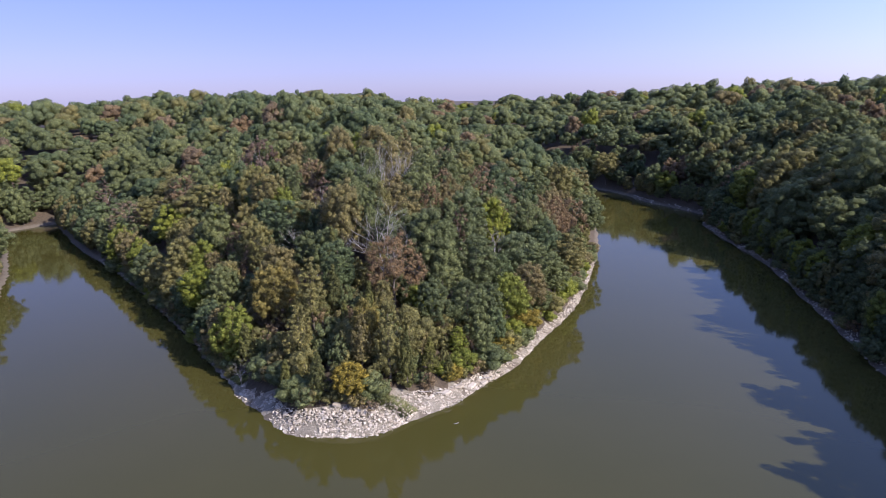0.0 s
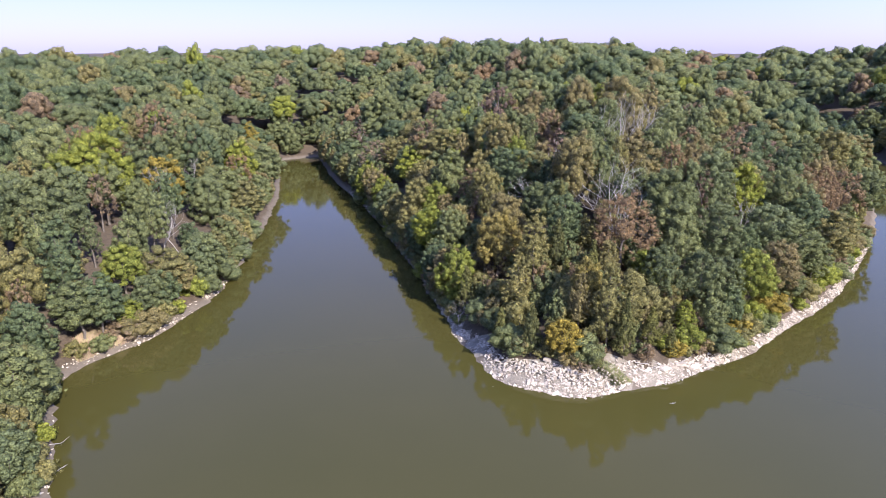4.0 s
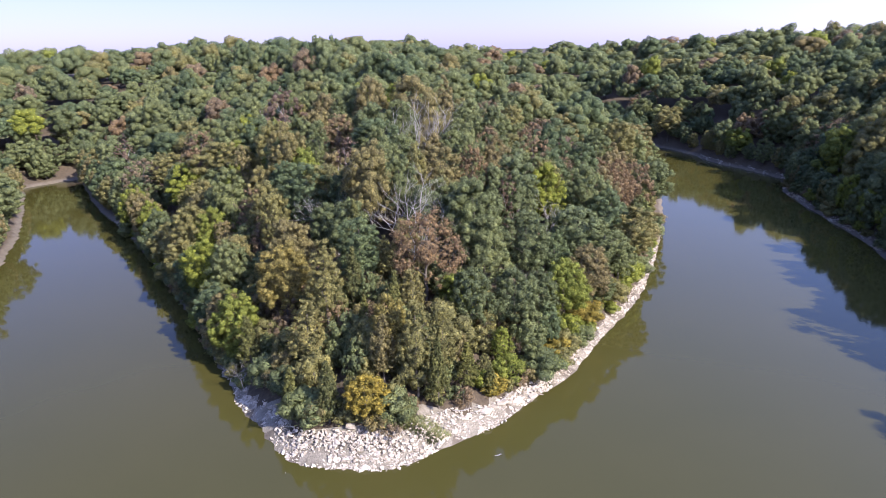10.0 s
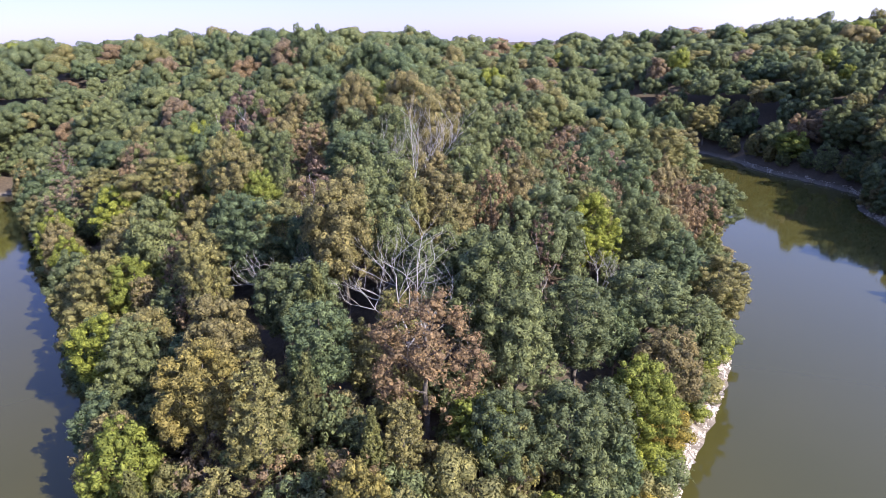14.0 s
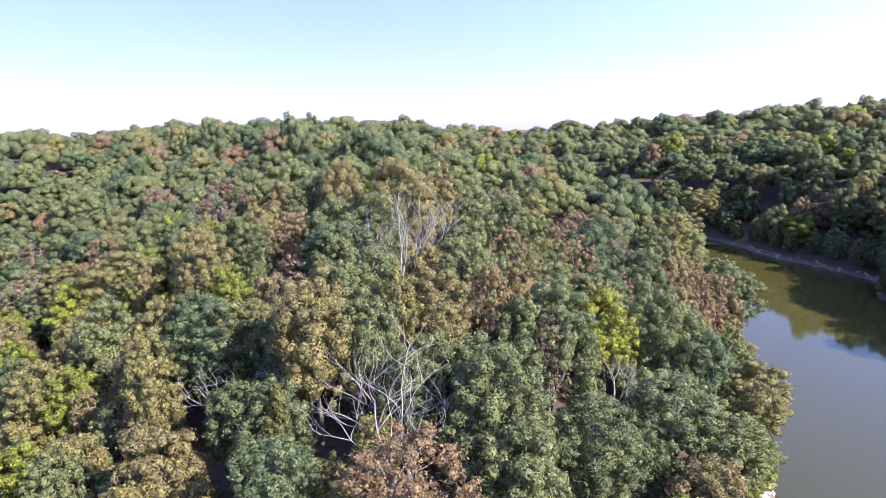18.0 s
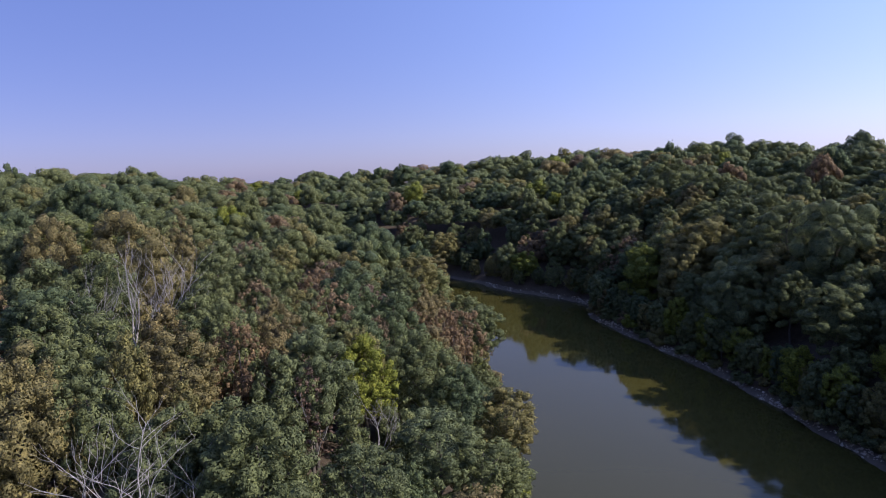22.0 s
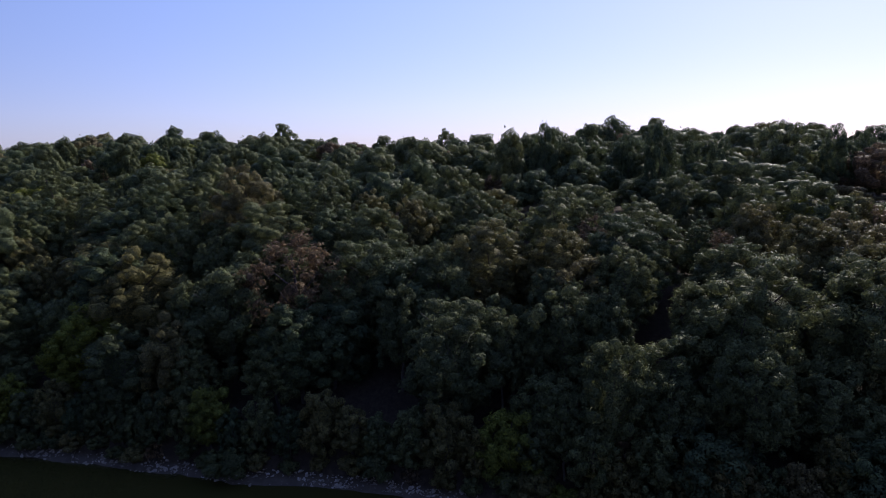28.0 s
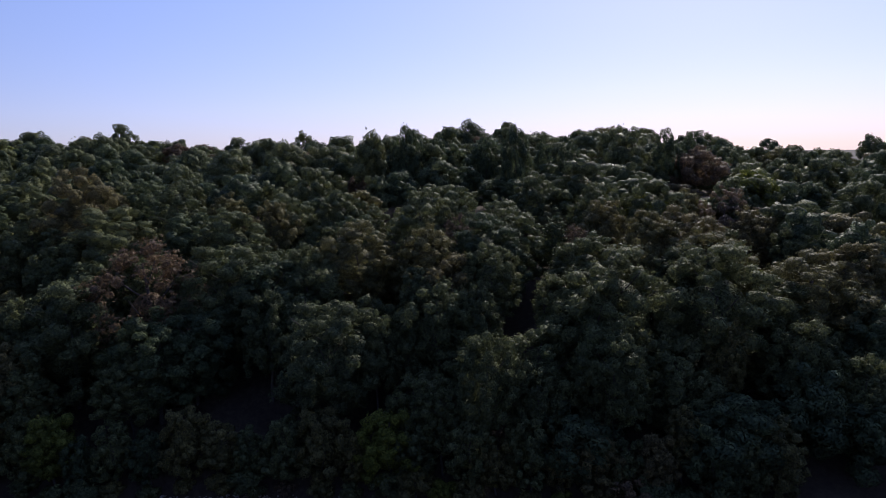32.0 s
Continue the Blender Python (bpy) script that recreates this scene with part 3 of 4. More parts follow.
# trees that stand out: place, height and crown width
PLACES = {
    ("cone", "cedar"): [(-21.0, 75.9, 6, 3.3), (-16.4, 73.8, 7.5, 3.7), (-5.3, 77.0, 9, 3.7), (-8.3, 73.4, 4.5, 2.6), (-28.9, 85.2, 8, 4.2), (-34.7, 93.3, 8.5, 4.6), (-2.4, 80.6, 6, 4.0), (0.2, 80.9, 4, 3.7), (-18.5, 100.4, 12, 4.7), (-45.6, 129.9, 10, 6.3), (-16.7, 90.1, 10, 4.4), (-10.9, 85.2, 9, 3.8), (-25.9, 111.1, 9, 4.6), (-14.2, 83.7, 7, 3.1)],
    ("round", "gold_olive"): [(-26.0, 91.5, 12.5, 8.0), (-11.0, 80.5, 9.5, 4.6)],
    ("round", "gold"): [(-12.4, 73.5, 5.5, 5.2)],
    ("spire", "olive"): [(-20.1, 80.8, 10, 5.3), (-7.6, 77.8, 12, 4.7), (-9.0, 86.5, 8.5, 4.5), (-19.5, 86.9, 13, 6.3), (-11.3, 78.1, 9, 3.3), (-5.0, 79.9, 10, 3.9)],
    ("round", "lime"): [(-3.6, 90.3, 8, 6.0), (-53.0, 147.0, 13, 9.0), (10.1, 97.6, 10, 7.0), (-42.3, 104.6, 11, 7.7), (-92.1, 65.0, 6, 3.8), (-71.8, 63.0, 4.5, 5.6), (-77.0, 67.9, 9, 7.1), (9.6, 125.0, 13.2, 7.5), (-63.0, 144.2, 12, 9.0), (-32.7, 126.8, 13, 7.0)],
    ("spire", "lime"): [(1.6, 86.2, 5.5, 3.4), (-41.3, 131.6, 12, 5.5), (91.2, 106.1, 12, 4.2), (120.3, 215.6, 13, 5.6)],
    ("round", "green"): [(-37.2, 101.4, 11, 6.8), (-2.0, 88.8, 10, 6.1), (3.2, 91.6, 10, 6.7), (6.5, 94.5, 9, 5.5), (15.6, 104.6, 6, 5.6), (-0.6, 97.0, 13, 7.8), (-38.7, 99.3, 7, 5.8), (-108.5, 145.9, 12, 10.8), (-95.9, 111.6, 11, 11.1), (-75.7, 82.9, 8.5, 9.1), (-73.5, 56.8, 9, 9.6), (-72.6, 49.8, 6, 6.9), (-63.7, 40.7, 9, 7.6), (-54.1, 32.8, 6, 5.0), (-91.7, 86.3, 11, 6.0), (-91.7, 70.8, 11, 7.9), (-99.7, 69.8, 12, 7.1), (81.6, 127.5, 14, 12.4), (85.6, 139.6, 13, 8.8), (77.2, 98.2, 14, 7.6), (110.6, 188.1, 14, 14.1), (116.6, 176.7, 14, 12.7), (103.9, 137.1, 14, 10.4), (54.8, 34.4, 15, 8.5), (58.2, 46.9, 15, 8.6), (66.9, 45.8, 14, 6.8), (67.7, 57.5, 13, 5.8), (73.7, 69.6, 14, 8.7), (70.1, 84.6, 11, 8.0), (92.2, 75.9, 16, 12.9), (93.1, 91.7, 16, 14.9), (52.3, 14.4, 14, 8.7), (58.8, 51.6, 11, 6.4), (99.8, 26.7, 15, 9.5), (88.9, 21.4, 15, 8.7), (78.5, 96.3, 13, 7.3), (82.5, 85.8, 14, 7.8), (68.0, 53.6, 12, 5.2), (95.4, -10.7, 15, 10.7), (94.4, -22.2, 14, 8.9), (103.4, 59.5, 15, 10.2), (114.6, 85.1, 15, 8.8), (49.3, 9.8, 12, 6.8), (70.9, 95.1, 11, 6.7)],
    ("tall", "green"): [(5.1, 103.4, 13, 7.5), (13.5, 111.4, 13, 8.5), (17.1, 110.4, 11, 7.6), (35.8, 156.6, 14, 8.9), (20.1, 112.5, 9, 5.5), (1.2, 136.8, 14, 6.6), (15.3, 158.9, 15, 10.2), (-8.4, 106.8, 12, 6.0), (67.9, 34.5, 14, 7.7), (73.8, 51.3, 14, 5.2), (60.2, 11.6, 14, 8.4), (56.0, 42.2, 12, 5.1), (-13.1, 108.5, 13, 5.6), (41.2, 178.4, 11, 9.5), (5.6, 185.7, 15, 10.2), (-5.0, 147.3, 15, 7.2), (-93.4, 217.8, 15, 14.7), (-90.4, 191.3, 15, 12.4), (63.9, 292.8, 15, 16.5), (9.2, 132.8, 13, 6.7)],
    ("tall", "olive"): [(24.0, 121.1, 12, 7.8), (33.3, 183.4, 15, 11.9), (42.2, 203.8, 14, 10.0), (-50.8, 142.6, 14, 10.7), (-7.9, 118.2, 14, 7.6), (-26.4, 116.6, 13, 7.6), (-73.1, 156.8, 13, 10.0), (-51.1, 127.0, 12, 8.6), (63.8, -1.0, 16, 9.7), (55.2, 21.4, 13, 4.7), (73.1, 27.0, 13, 5.1)],
    ("tall", "deep"): [(-19.9, 128.3, 15, 8.9), (-28.8, 114.6, 14, 8.4), (-16.4, 93.6, 12, 6.0), (128.0, 38.6, 18, 4.7), (131.5, -3.4, 18, 4.0), (126.7, 28.2, 17, 4.0), (119.5, -13.7, 18, 4.7), (124.4, 16.7, 17, 4.0), (123.2, 11.6, 17, 4.2)],
    ("spire", "mauve"): [(-22.8, 119.0, 15, 6.5), (-99.6, 183.9, 14, 13.0), (3.0, 118.5, 13.5, 5.5), (-27.5, 196.4, 15, 5.0)],
    ("round", "russet"): [(-8.0, 92.4, 13, 10.0), (-38.4, 117.2, 12, 7.2), (-2.7, 122.5, 14.5, 7.0), (26.1, 146.8, 12, 6.5), (-34.5, 110.5, 10, 6.2), (7.9, 151.7, 14, 7.3), (-107.6, 89.1, 13, 11.7), (-109.6, 98.0, 13, 10.9), (-77.5, 52.0, 9, 3.5), (-96.0, 81.4, 11, 6.8), (-29.2, 140.2, 14, 9.0), (-0.3, 145.6, 13, 7.1), (25.3, 140.5, 12, 6.6), (-79.8, 157.3, 13, 11.3), (10.9, 159.8, 14, 9.9)],
    ("low", "green"): [(-143, 213, 10, 9.5), (-136, 222, 11, 10), (-127, 224, 10, 9.5), (-120, 216, 10, 9), (-149, 206, 9, 9), (-140, 206.5, 7, 7), (-131, 217, 9, 9), (-124, 210, 8, 8), (-117, 206, 9, 8), (-151, 216, 11, 10), (-144, 226, 11, 10), (-128, 233, 11, 10), (-113, 213, 10, 9), (-118, 226, 11, 9)],
    ("low", "olive"): [(4.5, 96.5, 6.0, 4.5), (7.5, 99.5, 6.0, 4.5), (-13.0, 95.2, 5.0, 4.0), (-14.5, 98.5, 5.5, 4.2), (-8.2, 97.4, 4.5, 3.6), (-2.8, 96.6, 5.0, 4.0), (-11.5, 101.5, 6.5, 4.5)],
    ("bush", "russet"): [(-2.7, 78.3, 2.2, 2.6), (-9.7, 72.4, 1.5, 2.5), (-72.7, 59.8, 1.6, 4.7), (-88.8, 110.1, 2.5, 6.2)],
    ("bush", "gold"): [(0.6, 81.2, 2.2, 3.1), (13.6, 100.7, 3.2, 5.0), (8.3, 91.3, 2.6, 4.6)],
    ("bush", "lime"): [(11.0, 96.2, 3, 4.0), (2.6, 84.2, 3, 4.2)],
    ("tall", "gold"): [(-94.5, 95.0, 14.5, 7.5)],
    ("spire", "gold"): [(-139.2, 180.0, 13, 8.0)],
    ("round", "deep"): [(-38.7, 133.5, 14, 9.5), (-72.9, 59.5, 9, 7.1), (-95.6, 102.7, 10, 6.9), (-71.5, 48.2, 10, 6.0), (-56.3, 255.6, 19, 9.3), (132.3, 43.3, 19, 8.3), (116.1, 25.2, 21, 6.5), (116.6, -6.9, 19, 6.9), (125.8, 44.8, 20, 6.6), (183.1, 148.4, 17, 7.2), (-2.8, 131.7, 13, 6.6), (18.0, 144.8, 14, 8.5), (-34.5, 122.0, 13, 7.2), (-22.4, 111.8, 12, 5.0), (-63.3, 173.8, 15, 11.8), (-89.6, 239.1, 15, 14.9)],
    ("round", "olive"): [(-27.0, 98.0, 12.5, 8.0), (-50.5, 119.0, 12, 8.0), (14.0, 103.4, 10, 7.0), (-73.9, 72.7, 9, 7.8), (-82.1, 62.2, 9, 6.8), (-91.1, 114.3, 10, 10.0), (-73.1, 73.9, 7, 7.0), (92.6, 117.8, 13, 11.9), (92.8, 125.8, 12, 7.2), (95.9, 216.7, 12, 8.5), (99.5, 201.8, 13, 8.3), (84.2, 58.1, 16, 14.6), (77.3, 13.3, 16, 13.3), (71.8, 22.1, 14, 7.3), (50.7, 29.1, 9, 4.1), (99.1, 70.1, 15, 8.8), (-57.6, 147.1, 14, 12.5), (70.0, 273.4, 14, 22.6), (18.2, 175.4, 14, 11.4), (-46.8, 190.9, 15, 14.5), (103.5, 273.0, 14, 11.1), (-9.7, 127.2, 13, 6.9), (-11.8, 115.6, 13, 4.7)],
}
PLACED = []
PLACED_XY = np.zeros((0, 3))


def near_placed(x, y, gap=1.0):
    return len(PLACED_XY) and bool(np.any((x - PLACED_XY[:, 0]) ** 2 + (y - PLACED_XY[:, 1]) ** 2 < (gap * PLACED_XY[:, 2]) ** 2))


def pick(weights):
    k = list(weights)
    w = np.array([weights[i] for i in k], float)
    return k[int(rng.choice(len(k), p=w / w.sum()))]


def region_of(x, y):
    if x > 52:
        return "on the shaded far bank"
    return "on the sunlit bank" if x < -44 - 0.55 * max(0, y - 60) else "on the wooded peninsula"


def detail(x, y):
    """0: nearest to the way of the camera, 1: near, 2: farther off."""
    if x < -44 - 0.55 * max(0, y - 60):
        return 2
    if x > 50:
        return 0 if y < 95 and x < 84 else 1 if y < 120 and x < 92 else 2
    return 0 if y < 108 else 1 if y < 140 else 2


for (form, tone), spots in PLACES.items():
    for x, y, h, w in spots:
        where = region_of(x, y)
        tree(form, tone, x, y, h, min(1.5, max(0.6, (w / h) / (KINDS[form][1] / KINDS[form][0]))), detail(x, y), where)
        PLACED.append((x, y, 0.42 * w if form != "bush" else 0.8))
DEAD = [(-4.3, 99.8, 8.5, 0.75), (-23.0, 108.5, 11.5, 0.9), (-13.3, 134.0, 15, 0.3), (-11.9, 146.0, 14, 0.3), (-29.0, 82.6, 4.5, 0.9), (8.5, 118.0, 11.0, 0.7), (-114.2, 87.6, 13, 0.45), (-102.8, 109.9, 9, 0.4), (-84.2, 82.7, 11, 0.6), (-82.0, 84.5, 10, 0.9), (-92.0, 91.0, 13, 0.5), (-87.5, 78.2, 6, 0.8), (-17.3, 131.2, 13, 0.3), (-11.6, 137.9, 15, 0.3), (-13.3, 131.9, 15, 0.3), (-10.5, 98.5, 13.5, 0.85), (-6.3, 100.2, 15.0, 0.6), (-8.8, 99.0, 9.0, 0.8)]
PLACED_XY = np.array(PLACED + [(x, y, 2.6) for x, y, *_ in DEAD])
count = len(PLACED)
for region, box, gap, cond in (
    ("on the wooded peninsula", (-80, 48, 66, 175), 6.6, lambda x, y, d: d < 70 and x > -0.85 * (y - 64) - 42),
    ("on the shaded far bank", (55, 135, 0, 235), 8.0, lambda x, y, d: d < 46),
    ("on the sunlit bank", (-135, -48, 20, 135), 6.6, lambda x, y, d: d < 36),
):
    X, Y = scatter(*box, gap)
    D = shore_distance(X, Y)
    Z = ground_height(X, Y, D)
    for x, y, d, z in zip(X, Y, D, Z):
        lowest = 12.0 if region.endswith("peninsula") and y < 90 and x < -3 else 3.6
        if d < lowest + 1.6 or not cond(x, y, d) or near_placed(x, y):
            continue
        if -25 < x < -5 and 82 < y < 100:  # thin, shaded wood behind the tip
            continue
        if region.endswith("peninsula"):
            tone = pick({"green": 38, "deep": 8, "olive": 26 + 14 * (x > 2), "russet": (7 + 5 * (x > 2)) * (y > 136), "mauve": 2 * (y > 136), "lime": 4 * (y > 136)})
            form = pick({"round": 7, "tall": 3, "spire": 1.5})
            width, h = 1.0, 8.5 + 5.0 * min(1, d / 16)
        else:
            tone = pick({"green": 55, "deep": 14, "olive": 20, "russet": 6, "lime": 2} if x > 0 else {"green": 56, "deep": 8, "olive": 18, "russet": 7, "lime": 10})
            form = pick({"round": 7, "tall": 3, "spire": 1})
            if x > 50 and d < 20:
                form = "low"
            width, h = (1.25, 10.5 + 4.0 * min(1, d / 12)) if x > 50 else (1.05, 8.5 + 4.5 * min(1, d / 14))
        if d < 8:
            form, h = "low", h - 1.5
        h = max(5.5, h + 2.1 * rng.standard_normal())
        tree(form, tone, float(x), float(y), float(h), float(width * (0.84 + 0.28 * rng.random())), detail(float(x), float(y)) if d < 40 else 2, region, float(z))
        count += 1

# shrubs and bushy trees crowding the water's edge
for line, step, where in ((SHORE_P, 1, "at the edge of the peninsula"), (SHORE_E, 1, "at the foot of the shaded bank"), (SHORE_W, 1, "at the edge of the sunlit bank")):
    for i in range(1, len(line) - 1, step):
        p, t_ = line[i], line[i + 1] - line[i - 1]
        if not (20 < p[1] < 330) or (line is SHORE_P and p[1] > 215 and p[0] < 0):
            continue
        nrm_ = np.array([-t_[1], t_[0]]) / np.hypot(*t_)
        tip = line is SHORE_P and p[1] < 80
        lush = line is SHORE_W
        back_ = (3.5 if tip else 1.2 if line is SHORE_P and p[0] > -30 else 0.3 if line is SHORE_P else 0.6) + 0.9 * rng.random()
        for along in (0.0,):
            p2 = p + t_ * along * 0.5
            q = p2 + nrm_ * back_
            if shore_distance(q[0], q[1]) < 0:
                q = p2 - nrm_ * back_
            near_ = p[1] < (155 if line is SHORE_P else 112 if lush else 205) and (p[0] < 100 if line is not SHORE_P else True)
            if near_ and not near_placed(q[0], q[1], 0.5):
                tree("bush", pick({"green": 6, "olive": 4, "lime": 2, "russet": 1}), float(q[0]), float(q[1]), float((2.2 if lush else 1.5) + 2.0 * rng.random() ** 2), float(1.1 + 0.5 * rng.random()), 2, where)
                count += 1
        if i % (2 if line is SHORE_P or p[1] > 215 else 1) == 0 and not tip:
            q = p2 + (q - p2) * (back_ + (1.2 if lush or line is SHORE_E else 1.0 if p[0] < -30 else 2.2)) / back_
            if not near_placed(q[0], q[1], 0.7):
                tree("low", pick({"green": 6, "olive": 4, "lime": 1, "deep": 2}), float(q[0]), float(q[1]), float((5.5 if line is SHORE_E else 5.0 if lush else 7.0 if p[0] < -30 else 4.0) + 3.5 * rng.random()), float(0.9 + 0.3 * rng.random()), 1 if line is SHORE_P else 2, where)
                count += 1

# saplings and undergrowth between the trees of the tip
X, Y = scatter(-34, 16, 73, 98, 3.1)
D = shore_distance(X, Y)
for x, y, d in zip(X, Y, D):
    if 3.4 < d < 18 and not near_placed(x, y, 0.45):
        tree(pick({"low": 2, "bush": 3}), pick({"green": 4, "olive": 4, "russet": 1}), float(x), float(y), float(min(4.6, 1.6 + 0.4 * d) * (0.75 + 0.5 * rng.random())), 0.95, 1, "at the edge of the peninsula")
        count += 1

# young trees where the canopy of the peninsula would stand open
X, Y = scatter(-60, 45, 84, 165, 3.6)
D = shore_distance(X, Y)
for x, y, d in zip(X, Y, D):
    gap = min((x - a) ** 2 + (y - b) ** 2 for a, b in STOOD)
    shade = -25 < x < -5 and 82 < y < 100
    if 4.0 < d < 60 and x > -0.85 * (y - 64) - 42 and gap > (9 if shade else 15):
        tree("low", pick({"green": 5, "olive": 3, "deep": 2}), float(x), float(y), float((2.6 if shade else 6.0) + 1.8 * rng.random()), 1.0, 2, "on the wooded peninsula")
        count += 1

# and where that of the shaded bank would
X, Y = scatter(50, 135, 0, 170, 5.0)
D = shore_distance(X, Y)
for x, y, d in zip(X, Y, D):
    if 3.0 < d < 48 and min((x - a) ** 2 + (y - b) ** 2 for a, b in STOOD) > 26:
        tree("low", pick({"green": 6, "olive": 2, "deep": 2}), float(x), float(y), float(min(9.0, 4.0 + 0.4 * d) + 1.8 * rng.random()), 1.0, 2, "on the shaded far bank")
        count += 1

for k, (x, y, h, spread) in enumerate(DEAD):
    dead_tree(x, y, h, spread, k)

# ---- the woods beyond, out to the skyline ----
FAR_TONES = list(FAR_LEAF)


def woods(name, label, x, y, z, h, w, clumps, per, tone, size_of, edge):
    """Many trees too far off to tell apart, as one mesh."""
    r = np.random.default_rng(len(x))
    shapes = []
    for k in range(12):
        edge_ = k >= 8  # trees at a wood's edge are leafy to the ground
        form = "low" if edge_ else ("round", "low", "round")[k % 3]
        shapes.append(crown_geometry(r, form, 10.5, 7.6, clumps + (8 if edge_ else 0), per, size_of, 1.0, -0.9 if edge_ else -0.2))
    vs, fs, tint, mi, soft_, o = [], [], [], [], [], 0
    for i in range(len(x)):
        v, f1, core_ = shapes[int(r.integers(8, 12) if edge[i] else r.integers(0, 8))]
        a = r.random() * 6.28
        ca, sa, zs = math.cos(a) * w[i] / 7.5, math.sin(a) * w[i] / 7.5, h[i] / 14.0
        q = np.stack([v[:, 0] * ca - v[:, 1] * sa + x[i], v[:, 0] * sa + v[:, 1] * ca + y[i], v[:, 2] * zs + z[i] + (0.0 if edge[i] else 3.6) * zs], 1)
        fs.append(f1 + o)
        o += len(v)
        vs.append(q)
        tint.append(np.full(len(f1), r.random()))
        mi.append(np.full(len(f1), tone[i]))
        soft_.append(core_)
    me = mesh_from(name, np.vstack(vs), np.vstack(fs), [FAR_LEAF[k] for k in FAR_TONES], np.concatenate(soft_), np.concatenate(mi), np.concatenate(tint))
    ob = new(name, me)
    return tagged(ob, label, "woodland", kind="stuff")


def far_region(name, label, box, gap, cond, clumps, per, hmean, size_of, wmul=1.05):
    X, Y = scatter(*box, gap)
    D = shore_distance(X, Y)
    ok = (D > 3.5) & cond(X, Y, D)
    X, Y, D = X[ok], Y[ok], D[ok]
    n = len(X)
    Z = ground_height(X, Y, D)
    H = hmean + 2.6 * rng.standard_normal(n)
    Wd = gap * wmul * (0.75 + 0.6 * rng.random(n))
    tone = rng.choice(5, n, p=[0.62, 0.24, 0.08, 0.04, 0.02])
    woods(name, label, X, Y, Z, H, Wd, clumps, per, tone, size_of, D < 16)
    return n


def in_view(x, y):
    a = np.degrees(np.arctan2(x, y - 40))
    return (a > -72) & (a < 150)


def is_near(x, y, d):
    pen = (x > -80) & (x < 48) & (y > 66) & (y < 175) & (d < 70) & (x > -0.85 * (y - 64) - 42)
    east = (x > 55) & (x < 135) & (y > 0) & (y < 235) & (d < 46)
    west = (x > -135) & (x < -48) & (y > 20) & (y < 135) & (d < 36)
    return pen | east | west


def bearing(x, y):
    return np.degrees(np.arctan2(x, y - 50))


def away(x, y):
    return np.hypot(x, y - 50)


n1 = far_region("woods", "dense mixed green woodland covering the hills round the lake", (-330, 320, -260, 350), 8.6,
                lambda x, y, d: in_view(x, y) & ~is_near(x, y, d) & (away(x, y) < np.where(bearing(x, y) > 75, 240, 290)), 34, 2, 12.6, 0.28, 1.0)
n2 = far_region("distant_woods", "distant hazy green woodland along the skyline", (-500, 500, -400, 550), 11.5,
                lambda x, y, d: in_view(x, y) & (away(x, y) >= 290) & (away(x, y) < 430) & (bearing(x, y) < 66), 16, 1, 12.8, 0.36, 0.95)

# ---- stones along the water ----
def stone_geometry(r, flat):
    n = 10
    v = r.standard_normal((n, 3))
    v /= np.linalg.norm(v, axis=1)[:, None]
    v *= np.array([[0.55, 0.42, 0.30 * flat]]) * (0.85 + 0.3 * r.random((n, 1)))
    bm = bmesh.new()
    for q in v:
        bm.verts.new(q)
    bmesh.ops.convex_hull(bm, input=list(bm.verts))
    for q in [q for q in bm.verts if not q.link_faces]:
        bm.verts.remove(q)
    bmesh.ops.triangulate(bm, faces=list(bm.faces))
    bm.verts.index_update()
    out = np.array([q.co[:] for q in bm.verts]), np.array([[w.index for w in f.verts] for f in bm.faces])
    bm.free()
    return out


STONES = [stone_geometry(np.random.default_rng(40 + k), 0.6 + 0.1 * (k % 5)) for k in range(14)]
STONE_MESHES = [mesh_from("stone", v, f, [STONE]) for v, f in STONES]


def band(line, lo, hi, density, y0, y1):
    """Spots for stones on the strip along a shore: place, size."""
    out = []
    for i in range(1, len(line) - 1):
        p, t_ = line[i], line[i + 1] - line[i - 1]
        if not y0 < p[1] < y1:
            continue
        length = np.hypot(*t_) / 2
        nrm_ = np.array([t_[1], -t_[0]]) / np.hypot(*t_)
        width = hi(p) - lo
        for _ in range(rng.poisson(density * length * width)):
            off = lo + width * rng.random()
            q = p - nrm_ * off + t_ * (rng.random() - 0.5)
            out.append((q[0], q[1], 0.24 + 0.5 * rng.random() ** 3.5))
    return np.array(out)


def lay(name, label, spots, singles, parent_label):
    d = shore_distance(spots[:, 0], spots[:, 1])
    z = ground_height(spots[:, 0], spots[:, 1], d)
    root = new(name)
    tagged(root, parent_label, "stone bank", kind="structure")
    order = np.argsort(-spots[:, 2]) if singles else np.arange(len(spots))
    vs, fs, o = [], [], 0
    for n_, i in enumerate(order):
        x, y, s_ = spots[i]
        rot = Euler((0.5 * rng.standard_normal(), 0.35 * rng.standard_normal(), rng.random() * 6.28)).to_matrix()
        k = int(rng.integers(0, len(STONES)))
        if n_ < singles:
            ob = new("stone", STONE_MESHES[k])
            ob.parent = root
            ob.matrix_basis = Matrix.Translation((x, y, z[i] + 0.08 * s_)) @ rot.to_4x4() @ Matrix.Diagonal((s_, s_, s_, 1))
        else:
            v, f = STONES[k]
            vs.append(v @ np.array(rot).T * s_ + np.array([x, y, z[i] + 0.06]))
            fs.append(f + o)
            o += len(v)
    rest = new("loose_stones", mesh_from("loose_stones", np.vstack(vs), np.vstack(fs), [STONE]))
    rest.parent = root
    tagged(rest, label, kind="stuff")
    return root


